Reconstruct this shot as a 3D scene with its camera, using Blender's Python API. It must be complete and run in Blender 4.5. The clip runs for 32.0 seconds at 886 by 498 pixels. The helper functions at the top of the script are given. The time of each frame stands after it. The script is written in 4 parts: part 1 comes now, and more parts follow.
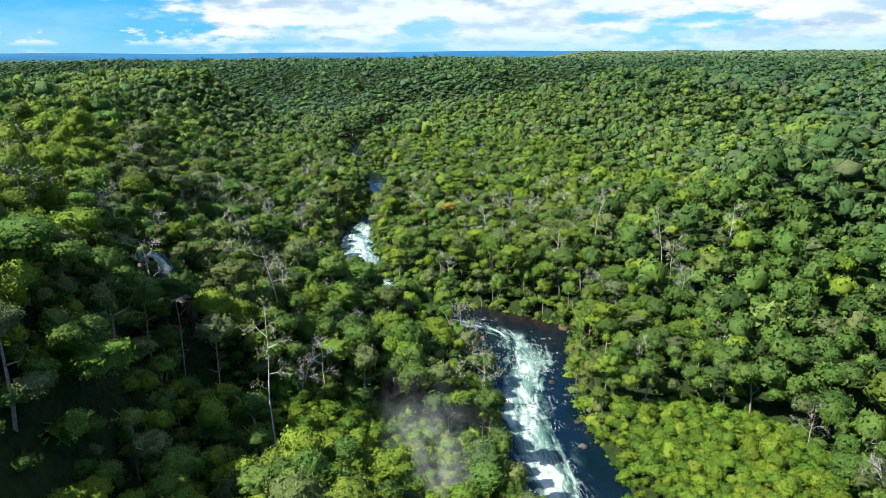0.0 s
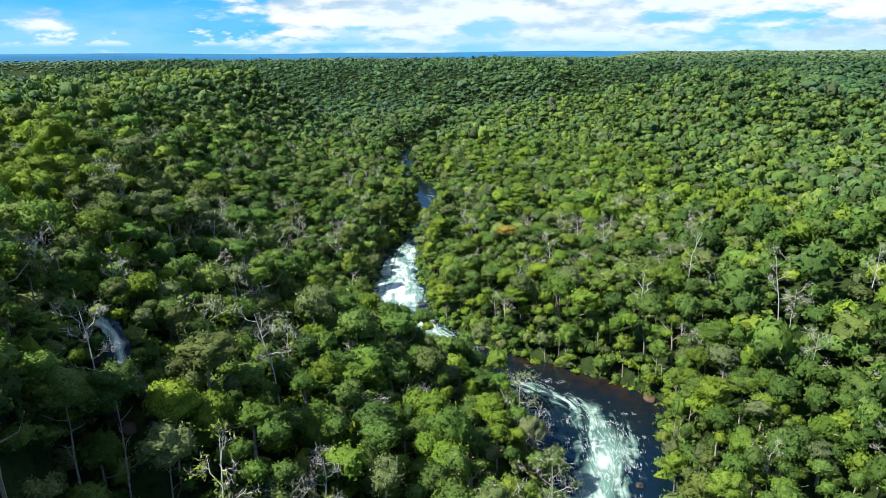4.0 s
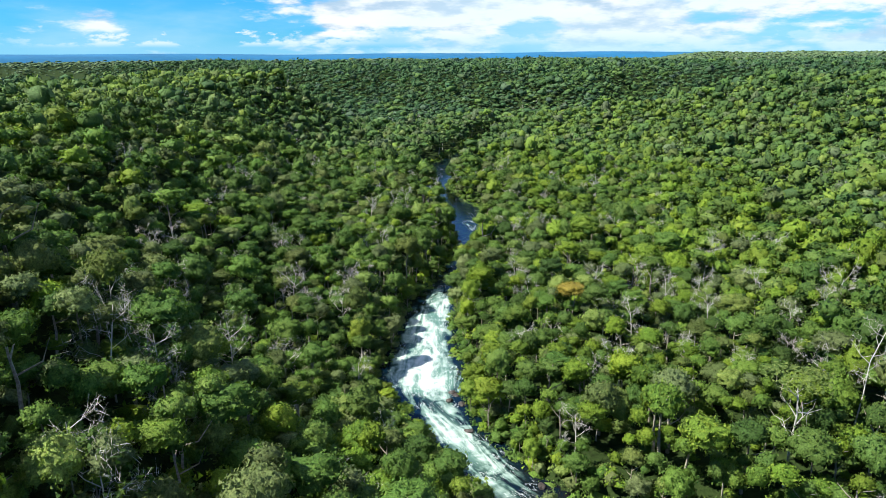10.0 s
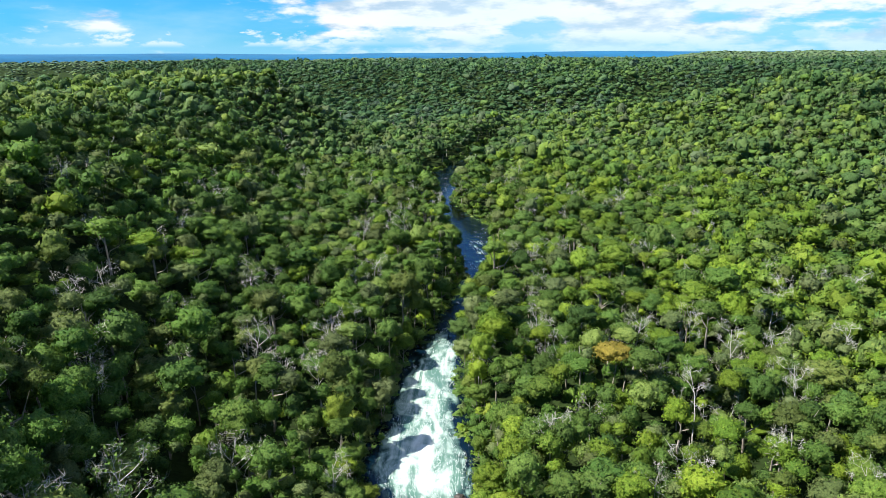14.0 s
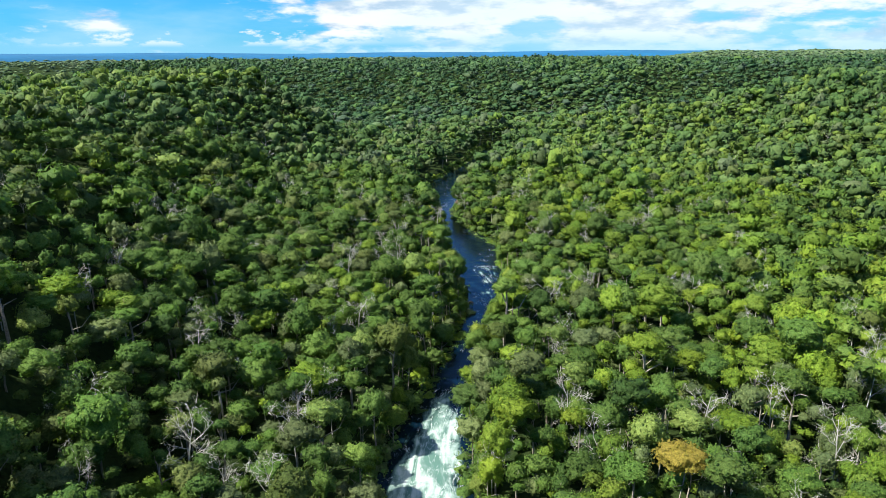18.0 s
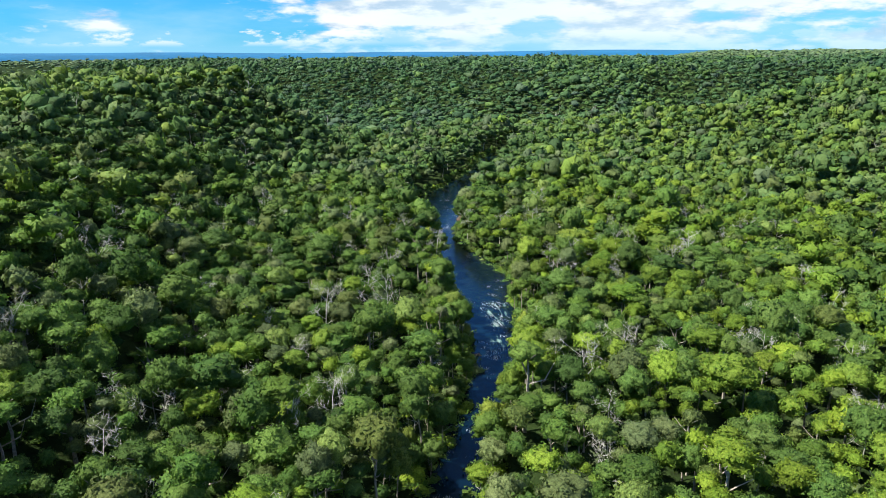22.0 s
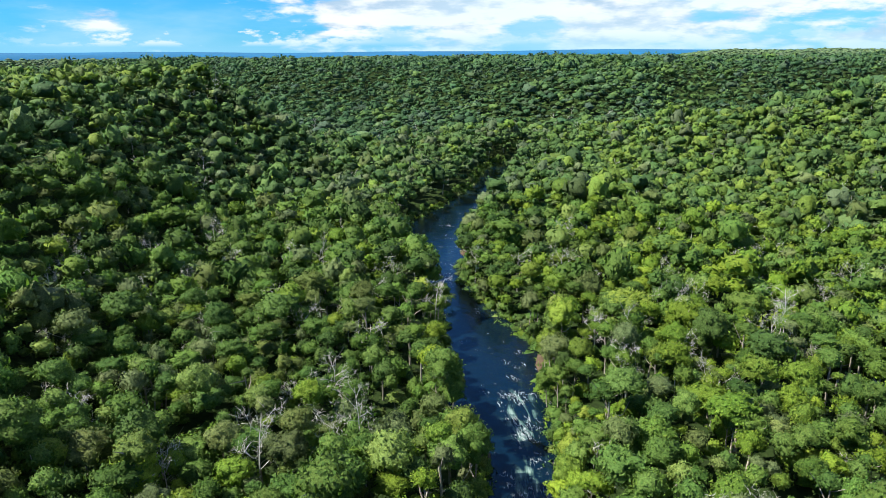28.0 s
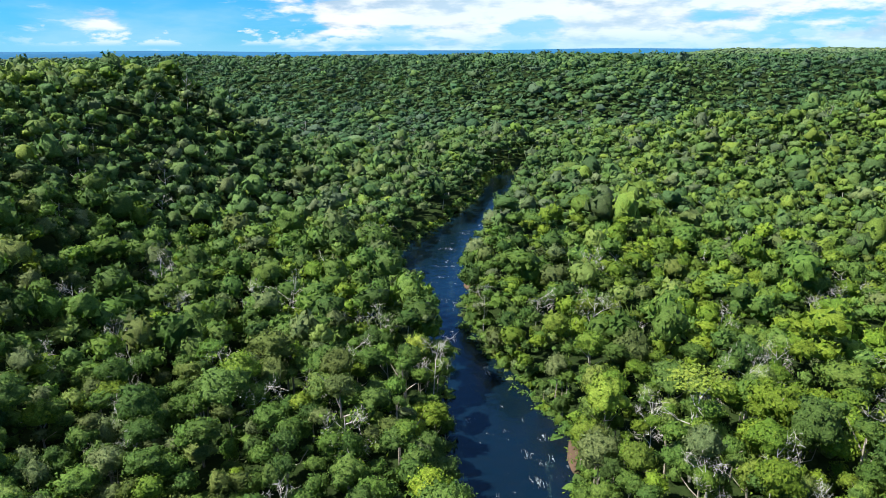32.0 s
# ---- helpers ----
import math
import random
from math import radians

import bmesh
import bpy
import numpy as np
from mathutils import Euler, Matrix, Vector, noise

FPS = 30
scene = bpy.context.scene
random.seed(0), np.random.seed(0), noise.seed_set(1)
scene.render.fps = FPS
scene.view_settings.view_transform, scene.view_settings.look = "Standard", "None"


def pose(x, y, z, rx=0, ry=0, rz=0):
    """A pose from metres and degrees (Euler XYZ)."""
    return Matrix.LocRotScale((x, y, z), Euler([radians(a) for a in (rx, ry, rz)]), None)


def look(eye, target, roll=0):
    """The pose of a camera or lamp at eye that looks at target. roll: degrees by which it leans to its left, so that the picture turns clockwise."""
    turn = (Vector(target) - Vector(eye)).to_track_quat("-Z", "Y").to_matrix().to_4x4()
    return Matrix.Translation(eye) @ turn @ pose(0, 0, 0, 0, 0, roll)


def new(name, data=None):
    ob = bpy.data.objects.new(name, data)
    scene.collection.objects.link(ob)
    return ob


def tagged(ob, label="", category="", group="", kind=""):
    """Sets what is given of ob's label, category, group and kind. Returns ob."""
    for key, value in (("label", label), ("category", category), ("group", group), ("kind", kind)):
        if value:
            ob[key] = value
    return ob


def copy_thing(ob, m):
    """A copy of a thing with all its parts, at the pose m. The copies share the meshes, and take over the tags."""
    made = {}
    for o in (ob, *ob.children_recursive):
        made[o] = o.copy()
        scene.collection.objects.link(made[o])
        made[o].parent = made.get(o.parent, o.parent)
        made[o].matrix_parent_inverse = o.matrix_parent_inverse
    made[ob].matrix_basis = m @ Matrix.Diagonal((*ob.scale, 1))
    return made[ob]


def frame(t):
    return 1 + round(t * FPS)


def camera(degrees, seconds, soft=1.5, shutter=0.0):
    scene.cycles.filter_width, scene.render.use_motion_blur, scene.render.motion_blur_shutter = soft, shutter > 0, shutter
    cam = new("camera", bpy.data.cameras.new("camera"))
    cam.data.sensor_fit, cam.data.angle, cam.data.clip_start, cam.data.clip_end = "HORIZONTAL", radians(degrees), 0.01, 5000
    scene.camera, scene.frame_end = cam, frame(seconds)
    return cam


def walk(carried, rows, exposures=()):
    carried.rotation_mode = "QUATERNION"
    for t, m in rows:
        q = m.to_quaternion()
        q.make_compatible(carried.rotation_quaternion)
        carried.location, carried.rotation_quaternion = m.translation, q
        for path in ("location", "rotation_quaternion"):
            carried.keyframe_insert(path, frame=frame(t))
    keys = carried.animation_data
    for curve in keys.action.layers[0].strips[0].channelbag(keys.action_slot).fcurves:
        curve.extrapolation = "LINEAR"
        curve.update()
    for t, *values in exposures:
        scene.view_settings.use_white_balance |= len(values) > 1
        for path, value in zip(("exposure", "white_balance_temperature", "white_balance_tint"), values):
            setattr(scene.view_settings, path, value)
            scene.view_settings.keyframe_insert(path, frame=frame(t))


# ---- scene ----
cam = camera(63.8, 32.0, 0.9)
METRES, EYE, TILT, LEAN, TURN = 320.0, 66.0, -15.6, 0.3, 0.0
ROWS = [
    (0.0, 0.0, 0.0, 0.0, -0.0, 0.0, 0.0),
    (0.5, 0.0002, 0.0152, 0.0039, 0.4, -0.0, -0.12),
    (1.0, 0.0003, 0.0305, 0.0078, 0.81, -0.01, -0.24),
    (1.5, 0.0004, 0.0458, 0.0117, 1.23, -0.0, -0.34),
    (2.0, 0.0003, 0.061, 0.0156, 1.66, 0.0, -0.45),
    (2.5, 0.0001, 0.0762, 0.0195, 2.11, 0.01, -0.57),
    (3.0, -0.0004, 0.0914, 0.0234, 2.79, 0.0, -0.76),
    (3.5, -0.0007, 0.1065, 0.0273, 3.65, -0.01, -1.0),
    (5.5, -0.0036, 0.1676, 0.0432, 5.94, -0.07, -1.63),
    (6.0, -0.0048, 0.1828, 0.0472, 6.17, -0.07, -1.7),
    (6.5, -0.0061, 0.1981, 0.0512, 6.41, -0.07, -1.76),
    (7.0, -0.0077, 0.2133, 0.0552, 6.64, -0.07, -1.84),
    (7.5, -0.0093, 0.2286, 0.0592, 6.86, -0.07, -1.89),
    (8.0, -0.011, 0.2438, 0.0632, 7.01, -0.07, -1.92),
    (8.5, -0.0128, 0.2591, 0.0672, 7.17, -0.08, -1.96),
    (9.0, -0.0148, 0.2743, 0.0713, 7.31, -0.08, -2.01),
    (9.5, -0.0167, 0.2895, 0.0753, 7.47, -0.07, -2.08),
    (10.0, -0.0188, 0.3047, 0.0794, 7.6, -0.07, -2.11),
    (10.5, -0.0207, 0.32, 0.0832, 7.73, -0.08, -2.14),
    (11.0, -0.0229, 0.3351, 0.0873, 7.81, -0.09, -2.18),
    (11.5, -0.025, 0.3501, 0.091, 7.87, -0.08, -2.18),
    (12.0, -0.0273, 0.3653, 0.0948, 7.91, -0.08, -2.18),
    (12.5, -0.0294, 0.3802, 0.0986, 7.92, -0.09, -2.2),
    (13.0, -0.0317, 0.395, 0.1024, 7.91, -0.09, -2.17),
    (13.5, -0.034, 0.4098, 0.106, 7.91, -0.1, -2.17),
    (14.0, -0.0362, 0.4247, 0.1095, 7.91, -0.09, -2.17),
    (14.5, -0.0385, 0.4396, 0.1131, 7.9, -0.09, -2.15),
    (16.5, -0.0476, 0.4983, 0.1268, 7.87, -0.12, -2.15),
    (17.0, -0.0498, 0.5129, 0.1303, 7.88, -0.12, -2.14),
    (17.5, -0.052, 0.5276, 0.1338, 7.88, -0.12, -2.14),
    (18.0, -0.0544, 0.5424, 0.1373, 7.87, -0.13, -2.13),
    (18.5, -0.0565, 0.5571, 0.1409, 7.89, -0.15, -2.13),
    (19.0, -0.0588, 0.5721, 0.1443, 7.88, -0.15, -2.14),
    (19.5, -0.0611, 0.5872, 0.1481, 7.88, -0.16, -2.14),
    (20.0, -0.0635, 0.6024, 0.1519, 7.88, -0.17, -2.13),
    (20.5, -0.066, 0.6177, 0.1555, 7.87, -0.17, -2.14),
    (21.0, -0.0681, 0.6328, 0.1591, 7.88, -0.18, -2.13),
    (21.5, -0.0705, 0.6482, 0.1627, 7.88, -0.16, -2.14),
    (22.0, -0.0728, 0.6635, 0.1666, 7.88, -0.14, -2.14),
    (22.5, -0.0753, 0.6789, 0.1703, 7.87, -0.1, -2.12),
    (23.0, -0.0775, 0.694, 0.1737, 7.89, -0.08, -2.14),
    (23.5, -0.0797, 0.7089, 0.1773, 7.89, -0.1, -2.12),
    (24.0, -0.0819, 0.7239, 0.1808, 7.88, -0.1, -2.12),
    (24.5, -0.0843, 0.7389, 0.1843, 7.86, -0.11, -2.14),
    (25.0, -0.0867, 0.7539, 0.1877, 7.84, -0.11, -2.15),
    (25.5, -0.089, 0.7687, 0.1913, 7.84, -0.13, -2.12),
    (27.5, -0.0985, 0.8287, 0.2054, 7.8, -0.15, -2.12),
    (28.0, -0.1009, 0.8437, 0.2091, 7.79, -0.14, -2.11),
    (28.5, -0.1032, 0.8588, 0.2128, 7.78, -0.14, -2.12),
    (29.0, -0.1057, 0.8736, 0.2166, 7.75, -0.13, -2.13),
    (29.5, -0.108, 0.8886, 0.2201, 7.76, -0.12, -2.12),
    (30.0, -0.1103, 0.9033, 0.2237, 7.75, -0.13, -2.11),
    (30.5, -0.1124, 0.9182, 0.2274, 7.76, -0.14, -2.1),
    (31.0, -0.1147, 0.933, 0.2309, 7.76, -0.15, -2.11),
    (31.5, -0.117, 0.9479, 0.2344, 7.75, -0.16, -2.12),
    (32.0, -0.1192, 0.9626, 0.2381, 7.75, -0.19, -2.11),
]
walk(cam, [(t, pose(0, 0, EYE, TILT, LEAN, TURN) @ pose(METRES * x, METRES * y, METRES * z, 90 + pitch, roll, yaw)) for t, x, y, z, yaw, pitch, roll in ROWS])

# ---- world, sun, exposure ----
SUN_AZ, SUN_EL = math.radians(-113), math.radians(50)
scene.view_settings.exposure = 1.29
world = bpy.data.worlds.new("sky")
scene.world = world
world.use_nodes = True


class Nodes:
    """Small helper for wiring node trees."""

    def __init__(self, tree):
        self.tree = tree
        tree.nodes.clear()

    def add(self, kind, inputs=None):
        n = self.tree.nodes.new(kind)
        for k, v in (inputs or {}).items():
            if isinstance(v, bpy.types.NodeSocket):
                self.tree.links.new(v, n.inputs[k])
            else:
                n.inputs[k].default_value = v
        return n

    def math(self, op, a, b=0.0, c=0.0, clamp=False):
        n = self.add("ShaderNodeMath")
        n.operation, n.use_clamp = op, clamp
        for i, v in enumerate((a, b, c)):
            if isinstance(v, bpy.types.NodeSocket):
                self.tree.links.new(v, n.inputs[i])
            else:
                n.inputs[i].default_value = v
        return n.outputs[0]

    def attribute(self, name, socket="Fac"):
        n = self.add("ShaderNodeAttribute")
        n.attribute_name = name
        return n.outputs[socket]

    def step(self, v, lo, hi, a=0.0, b=1.0):
        n = self.add("ShaderNodeMapRange", {0: v, 1: lo, 2: hi, 3: a, 4: b})
        n.interpolation_type = "SMOOTHSTEP"
        return n.outputs[0]

    def noise(self, vec, scale, detail=4.0, rough=0.55, distort=0.0):
        return self.add("ShaderNodeTexNoise", {"Vector": vec, "Scale": scale, "Detail": detail, "Roughness": rough, "Distortion": distort}).outputs[0]

    def mix(self, f, a, b, blend="MIX"):
        n = self.add("ShaderNodeMix")
        n.data_type, n.blend_type = "RGBA", blend
        for i, v in ((0, f), (6, a), (7, b)):
            if isinstance(v, bpy.types.NodeSocket):
                self.tree.links.new(v, n.inputs[i])
            else:
                n.inputs[i].default_value = (*v, 1.0) if isinstance(v, tuple) else v
        return n.outputs[2]

    def ramp(self, f, stops):
        n = self.add("ShaderNodeValToRGB", {0: f})
        e = n.color_ramp.elements
        while len(e) < len(stops):
            e.new(0.5)
        for el, (p, col) in zip(e, stops):
            el.position, el.color = p, (*col, 1.0)
        return n.outputs[0]


def build_sky():
    g = Nodes(world.node_tree)
    air = g.add("ShaderNodeTexSky")
    air.sky_type, air.sun_disc, air.sun_elevation, air.sun_rotation = "NISHITA", False, SUN_EL, SUN_AZ
    air.altitude, air.air_density, air.dust_density, air.ozone_density = 400.0, 1.0, 0.2, 3.0
    blue = g.mix(1.0, air.outputs[0], (SKY * 0.18, SKY * 0.82, SKY * 1.58), "MULTIPLY")
    xyz = g.add("ShaderNodeSeparateXYZ", {0: g.add("ShaderNodeTexCoord").outputs["Generated"]})
    x, y, z = xyz.outputs
    az = g.math("ARCTAN2", x, y)
    el = g.math("ARCSINE", z)

    def field(sa, se, oa, oe, detail=7.0, rough=0.56):
        v = g.add("ShaderNodeCombineXYZ", {0: g.math("MULTIPLY_ADD", az, sa, oa), 1: g.math("MULTIPLY_ADD", el, se, oe), 2: 0.7})
        return g.noise(v.outputs[0], 1.0, detail, rough)

    # broad cloud banks, thicker towards the east, with grey undersides
    big = field(7.0, 24.0, 3.1, 1.9)
    low = field(7.0, 24.0, 3.1, 1.9 - 0.25)
    east = g.step(az, -0.52, -0.12, -0.12, 0.08)
    # fewer clouds just above the view; unseen cloud overhead is added for fill light
    high = g.math("ADD", g.step(el, 0.018, 0.06, -0.02, 0.04), g.math("ADD", g.step(el, 0.09, 0.22, 0.0, -0.28), g.step(el, 0.6, 1.0, 0.0, 0.35)))
    dens = g.math("ADD", g.math("ADD", big, east), high)
    bank = g.step(dens, 0.46, 0.575)
    lit = g.step(g.math("SUBTRACT", big, low), -0.10, 0.06)
    bank_col = g.mix(lit, (0.40, 0.54, 0.70), (0.95, 0.96, 0.96))
    col = g.mix(g.math("MULTIPLY", bank, 0.93), blue, bank_col)
    # thin veil
    veil = g.math("MULTIPLY", g.step(g.math("ADD", field(3.0, 12.0, 7.7, 4.2), east), 0.38, 0.7), g.step(el, 0.08, 0.25, 1.0, 0.25))
    col = g.mix(g.math("MULTIPLY", veil, 0.45), col, (0.62, 0.82, 0.95))
    # small heaps of cloud low over the horizon
    heap = g.math("ADD", field(24.0, 60.0, 1.3, 0.4, 5.0, 0.6), g.math("MULTIPLY", field(9.0, 0.0, 5.2, 0.0, 2.0), 0.55))
    heap = g.math("MULTIPLY_ADD", el, -11.0, heap)
    puff = g.math("MULTIPLY", g.math("MULTIPLY", g.step(heap, 0.585, 0.69), g.step(el, 0.006, 0.013)), g.math("MULTIPLY", g.step(az, -0.72, -0.56), g.step(az, -0.3, -0.2, 1.0, 0.35)))
    col = g.mix(g.math("MULTIPLY", puff, 0.85), col, (0.86, 0.92, 0.97))
    # pale band along the horizon
    rim = g.step(el, 0.0, 0.03, 1.0, 0.0)
    col = g.mix(g.math("MULTIPLY", rim, 0.55), col, (0.32, 0.68, 0.96))
    bg = g.add("ShaderNodeBackground", {"Color": col, "Strength": 0.48})
    out = g.add("ShaderNodeOutputWorld")
    g.tree.links.new(bg.outputs[0], out.inputs[0])


SKY = 0.095
build_sky()
sun = new("sun", bpy.data.lights.new("sun", "SUN"))
sun.data.energy, sun.data.angle, sun.data.color = 4.7, math.radians(0.53), (1.0, 0.95, 0.86)
SUN_DIR = Vector((math.sin(SUN_AZ) * math.cos(SUN_EL), math.cos(SUN_AZ) * math.cos(SUN_EL), math.sin(SUN_EL)))
sun.matrix_world = look(SUN_DIR * 900, (0, 0, 0))


# ---- materials ----
def material(name):
    m = bpy.data.materials.new(name)
    m.use_nodes = True
    return m, Nodes(m.node_tree)


def finish(g, shader, disp=None):
    out = g.add("ShaderNodeOutputMaterial")
    g.tree.links.new(shader, out.inputs[0])


def leaf_material(name, stops, rough=0.55, translucent=0.34, broad=0.25, lump=2.6, vary=0.72, dome=0.8):
    """Leaves: a hue for each tree, a shade for each leaf cluster, and broad patches over the woods."""
    m, g = material(name)
    tree = g.attribute("tone", "Fac")
    own = g.add("ShaderNodeObjectInfo").outputs["Random"]
    tone = g.math("MULTIPLY_ADD", g.math("LESS_THAN", tree, 0.005), own, tree)
    col = g.ramp(tone, [(p, (1.05 * v[0], 1.08 * v[1], 1.12 * v[2])) for p, v in stops])
    twin = g.math("FRACT", g.math("MULTIPLY", tone, 91.7))
    pos = g.add("ShaderNodeNewGeometry")
    island = pos.outputs["Random Per Island"]
    patch = g.noise(pos.outputs["Position"], 0.018, 3.0)
    fine = g.step(g.noise(pos.outputs["Position"], lump * 1.6, 4.0, 0.7), 0.3, 0.72)
    v = g.math("MULTIPLY_ADD", island, 0.5 * vary, 1 - 0.25 * vary)
    v = g.math("MULTIPLY", v, g.math("MULTIPLY_ADD", twin, 0.7 * vary, 1 - 0.35 * vary))
    v = g.math("MULTIPLY", v, g.math("MULTIPLY_ADD", fine, 1.1 * vary, 1 - 0.68 * vary))
    v = g.math("MULTIPLY", v, g.math("MULTIPLY_ADD", patch, broad * 2, 1 - broad))
    col = g.add("ShaderNodeHueSaturation", {"Hue": g.math("MULTIPLY_ADD", island, -0.03, 0.515), "Saturation": 1.0, "Value": v, "Color": col}).outputs[0]
    rough_leaf = g.noise(pos.outputs["Position"], lump, 4.0, 0.7)
    form = g.add("ShaderNodeVectorTransform", {0: g.attribute("form", "Vector")})
    form.vector_type, form.convert_from, form.convert_to = "NORMAL", "OBJECT", "WORLD"
    lean = g.add("ShaderNodeVectorMath", {0: form.outputs[0], 1: (dome, dome, dome)})
    lean.operation = "MULTIPLY"
    both = g.add("ShaderNodeVectorMath", {0: lean.outputs[0], 1: pos.outputs["Normal"]})
    both.operation = "ADD"
    nor = g.add("ShaderNodeVectorMath", {0: both.outputs[0]})
    nor.operation = "NORMALIZE"
    bump = g.add("ShaderNodeBump", {"Strength": 0.85, "Distance": 0.75 / lump, "Height": rough_leaf, "Normal": nor.outputs[0]})
    p = g.add("ShaderNodeBsdfPrincipled", {"Base Color": col, "Roughness": rough, "Specular IOR Level": 0.12, "Normal": bump.outputs[0]})
    t = g.add("ShaderNodeBsdfTranslucent", {"Color": g.mix(1.0, col, (1.0, 1.15, 0.5), "MULTIPLY"), "Normal": nor.outputs[0]})
    finish(g, g.add("ShaderNodeMixShader", {0: translucent, 1: p.outputs[0], 2: t.outputs[0]}).outputs[0])
    return m


GREENS = [(0.0, (0.054, 0.102, 0.024)), (0.16, (0.074, 0.140, 0.028)), (0.32, (0.094, 0.174, 0.029)), (0.48, (0.098, 0.166, 0.036)),
          (0.62, (0.128, 0.210, 0.025)), (0.76, (0.162, 0.242, 0.023)), (0.86, (0.114, 0.150, 0.042)), (0.94, (0.126, 0.166, 0.066)), (1.0, (0.170, 0.250, 0.030))]
LEAVES = leaf_material("leaves", GREENS)
# three copies of GREENS for the farther woods, with blue-grey haze mixed into the colour
HAZED_FAR_LEAVES = leaf_material("hazed_far_leaves", [(p, (r * 0.46 + 0.010, gr * 0.50 + 0.026, b * 0.8 + 0.015)) for p, (r, gr, b) in GREENS], 0.7, 0.16, 0.3, 0.9, 0.6, 0.7)
HAZED_BACK_LEAVES = leaf_material("hazed_back_leaves", [(p, (r * 0.78 + 0.006, gr * 0.78 + 0.013, b * 0.9 + 0.010)) for p, (r, gr, b) in GREENS], 0.6, 0.26, 0.25, 1.6, 0.65, 0.7)
HAZED_DISTANT_LEAVES = leaf_material("hazed_distant_leaves", [(p, (r * 0.5 + 0.045, gr * 0.5 + 0.062, b * 0.8 + 0.038)) for p, (r, gr, b) in GREENS], 0.8, 0.1, 0.35, 0.25, 0.5, 0.5)
BRIGHT_LEAVES = leaf_material("bright_leaves", [(0.0, (0.15, 0.24, 0.03)), (0.5, (0.18, 0.26, 0.035)), (1.0, (0.20, 0.26, 0.04))])
PALE_LEAVES = leaf_material("pale_leaves", [(0.0, (0.11, 0.145, 0.055)), (0.5, (0.095, 0.13, 0.05)), (1.0, (0.13, 0.155, 0.07))])
ORANGE_LEAVES = leaf_material("orange_leaves", [(0.0, (0.20, 0.165, 0.025)), (1.0, (0.18, 0.16, 0.028))])
SHRUB_LEAVES = leaf_material("shrub_leaves", [(0.0, (0.085, 0.165, 0.022)), (0.5, (0.125, 0.215, 0.022)), (0.9, (0.165, 0.235, 0.024)), (1.0, (0.19, 0.215, 0.03))])


def bark_material(name, a, b):
    m, g = material(name)
    pos = g.add("ShaderNodeNewGeometry").outputs["Position"]
    n = g.noise(pos, 3.0, 5.0)
    f = g.noise(pos, 14.0, 3.0)
    col = g.mix(g.step(n, 0.35, 0.65), a, b)
    col = g.mix(g.math("MULTIPLY", g.step(f, 0.5, 0.7), 0.4), col, (0.07, 0.06, 0.045))
    bump = g.add("ShaderNodeBump", {"Strength": 0.5, "Distance": 0.05, "Height": f})
    p = g.add("ShaderNodeBsdfPrincipled", {"Base Color": col, "Roughness": 0.85, "Normal": bump.outputs[0]})
    finish(g, p.outputs[0])
    return m


BARK = bark_material("bark", (0.20, 0.17, 0.13), (0.34, 0.31, 0.26))
PALE_BARK = bark_material("pale_bark", (0.33, 0.32, 0.28), (0.50, 0.49, 0.44))


def ground_material():
    m, g = material("forest_floor")
    pos = g.add("ShaderNodeNewGeometry").outputs["Position"]
    n = g.noise(pos, 0.05, 6.0)
    f = g.noise(pos, 0.9, 5.0)
    col = g.ramp(g.math("MULTIPLY_ADD", f, 0.6, g.math("MULTIPLY", n, 0.4)), [(0.3, (0.010, 0.013, 0.006)), (0.5, (0.020, 0.036, 0.010)), (0.7, (0.029, 0.042, 0.013))])
    bump = g.add("ShaderNodeBump", {"Strength": 0.8, "Distance": 0.6, "Height": f})
    finish(g, g.add("ShaderNodeBsdfPrincipled", {"Base Color": col, "Roughness": 0.95, "Specular IOR Level": 0.05, "Normal": bump.outputs[0]}).outputs[0])
    return m


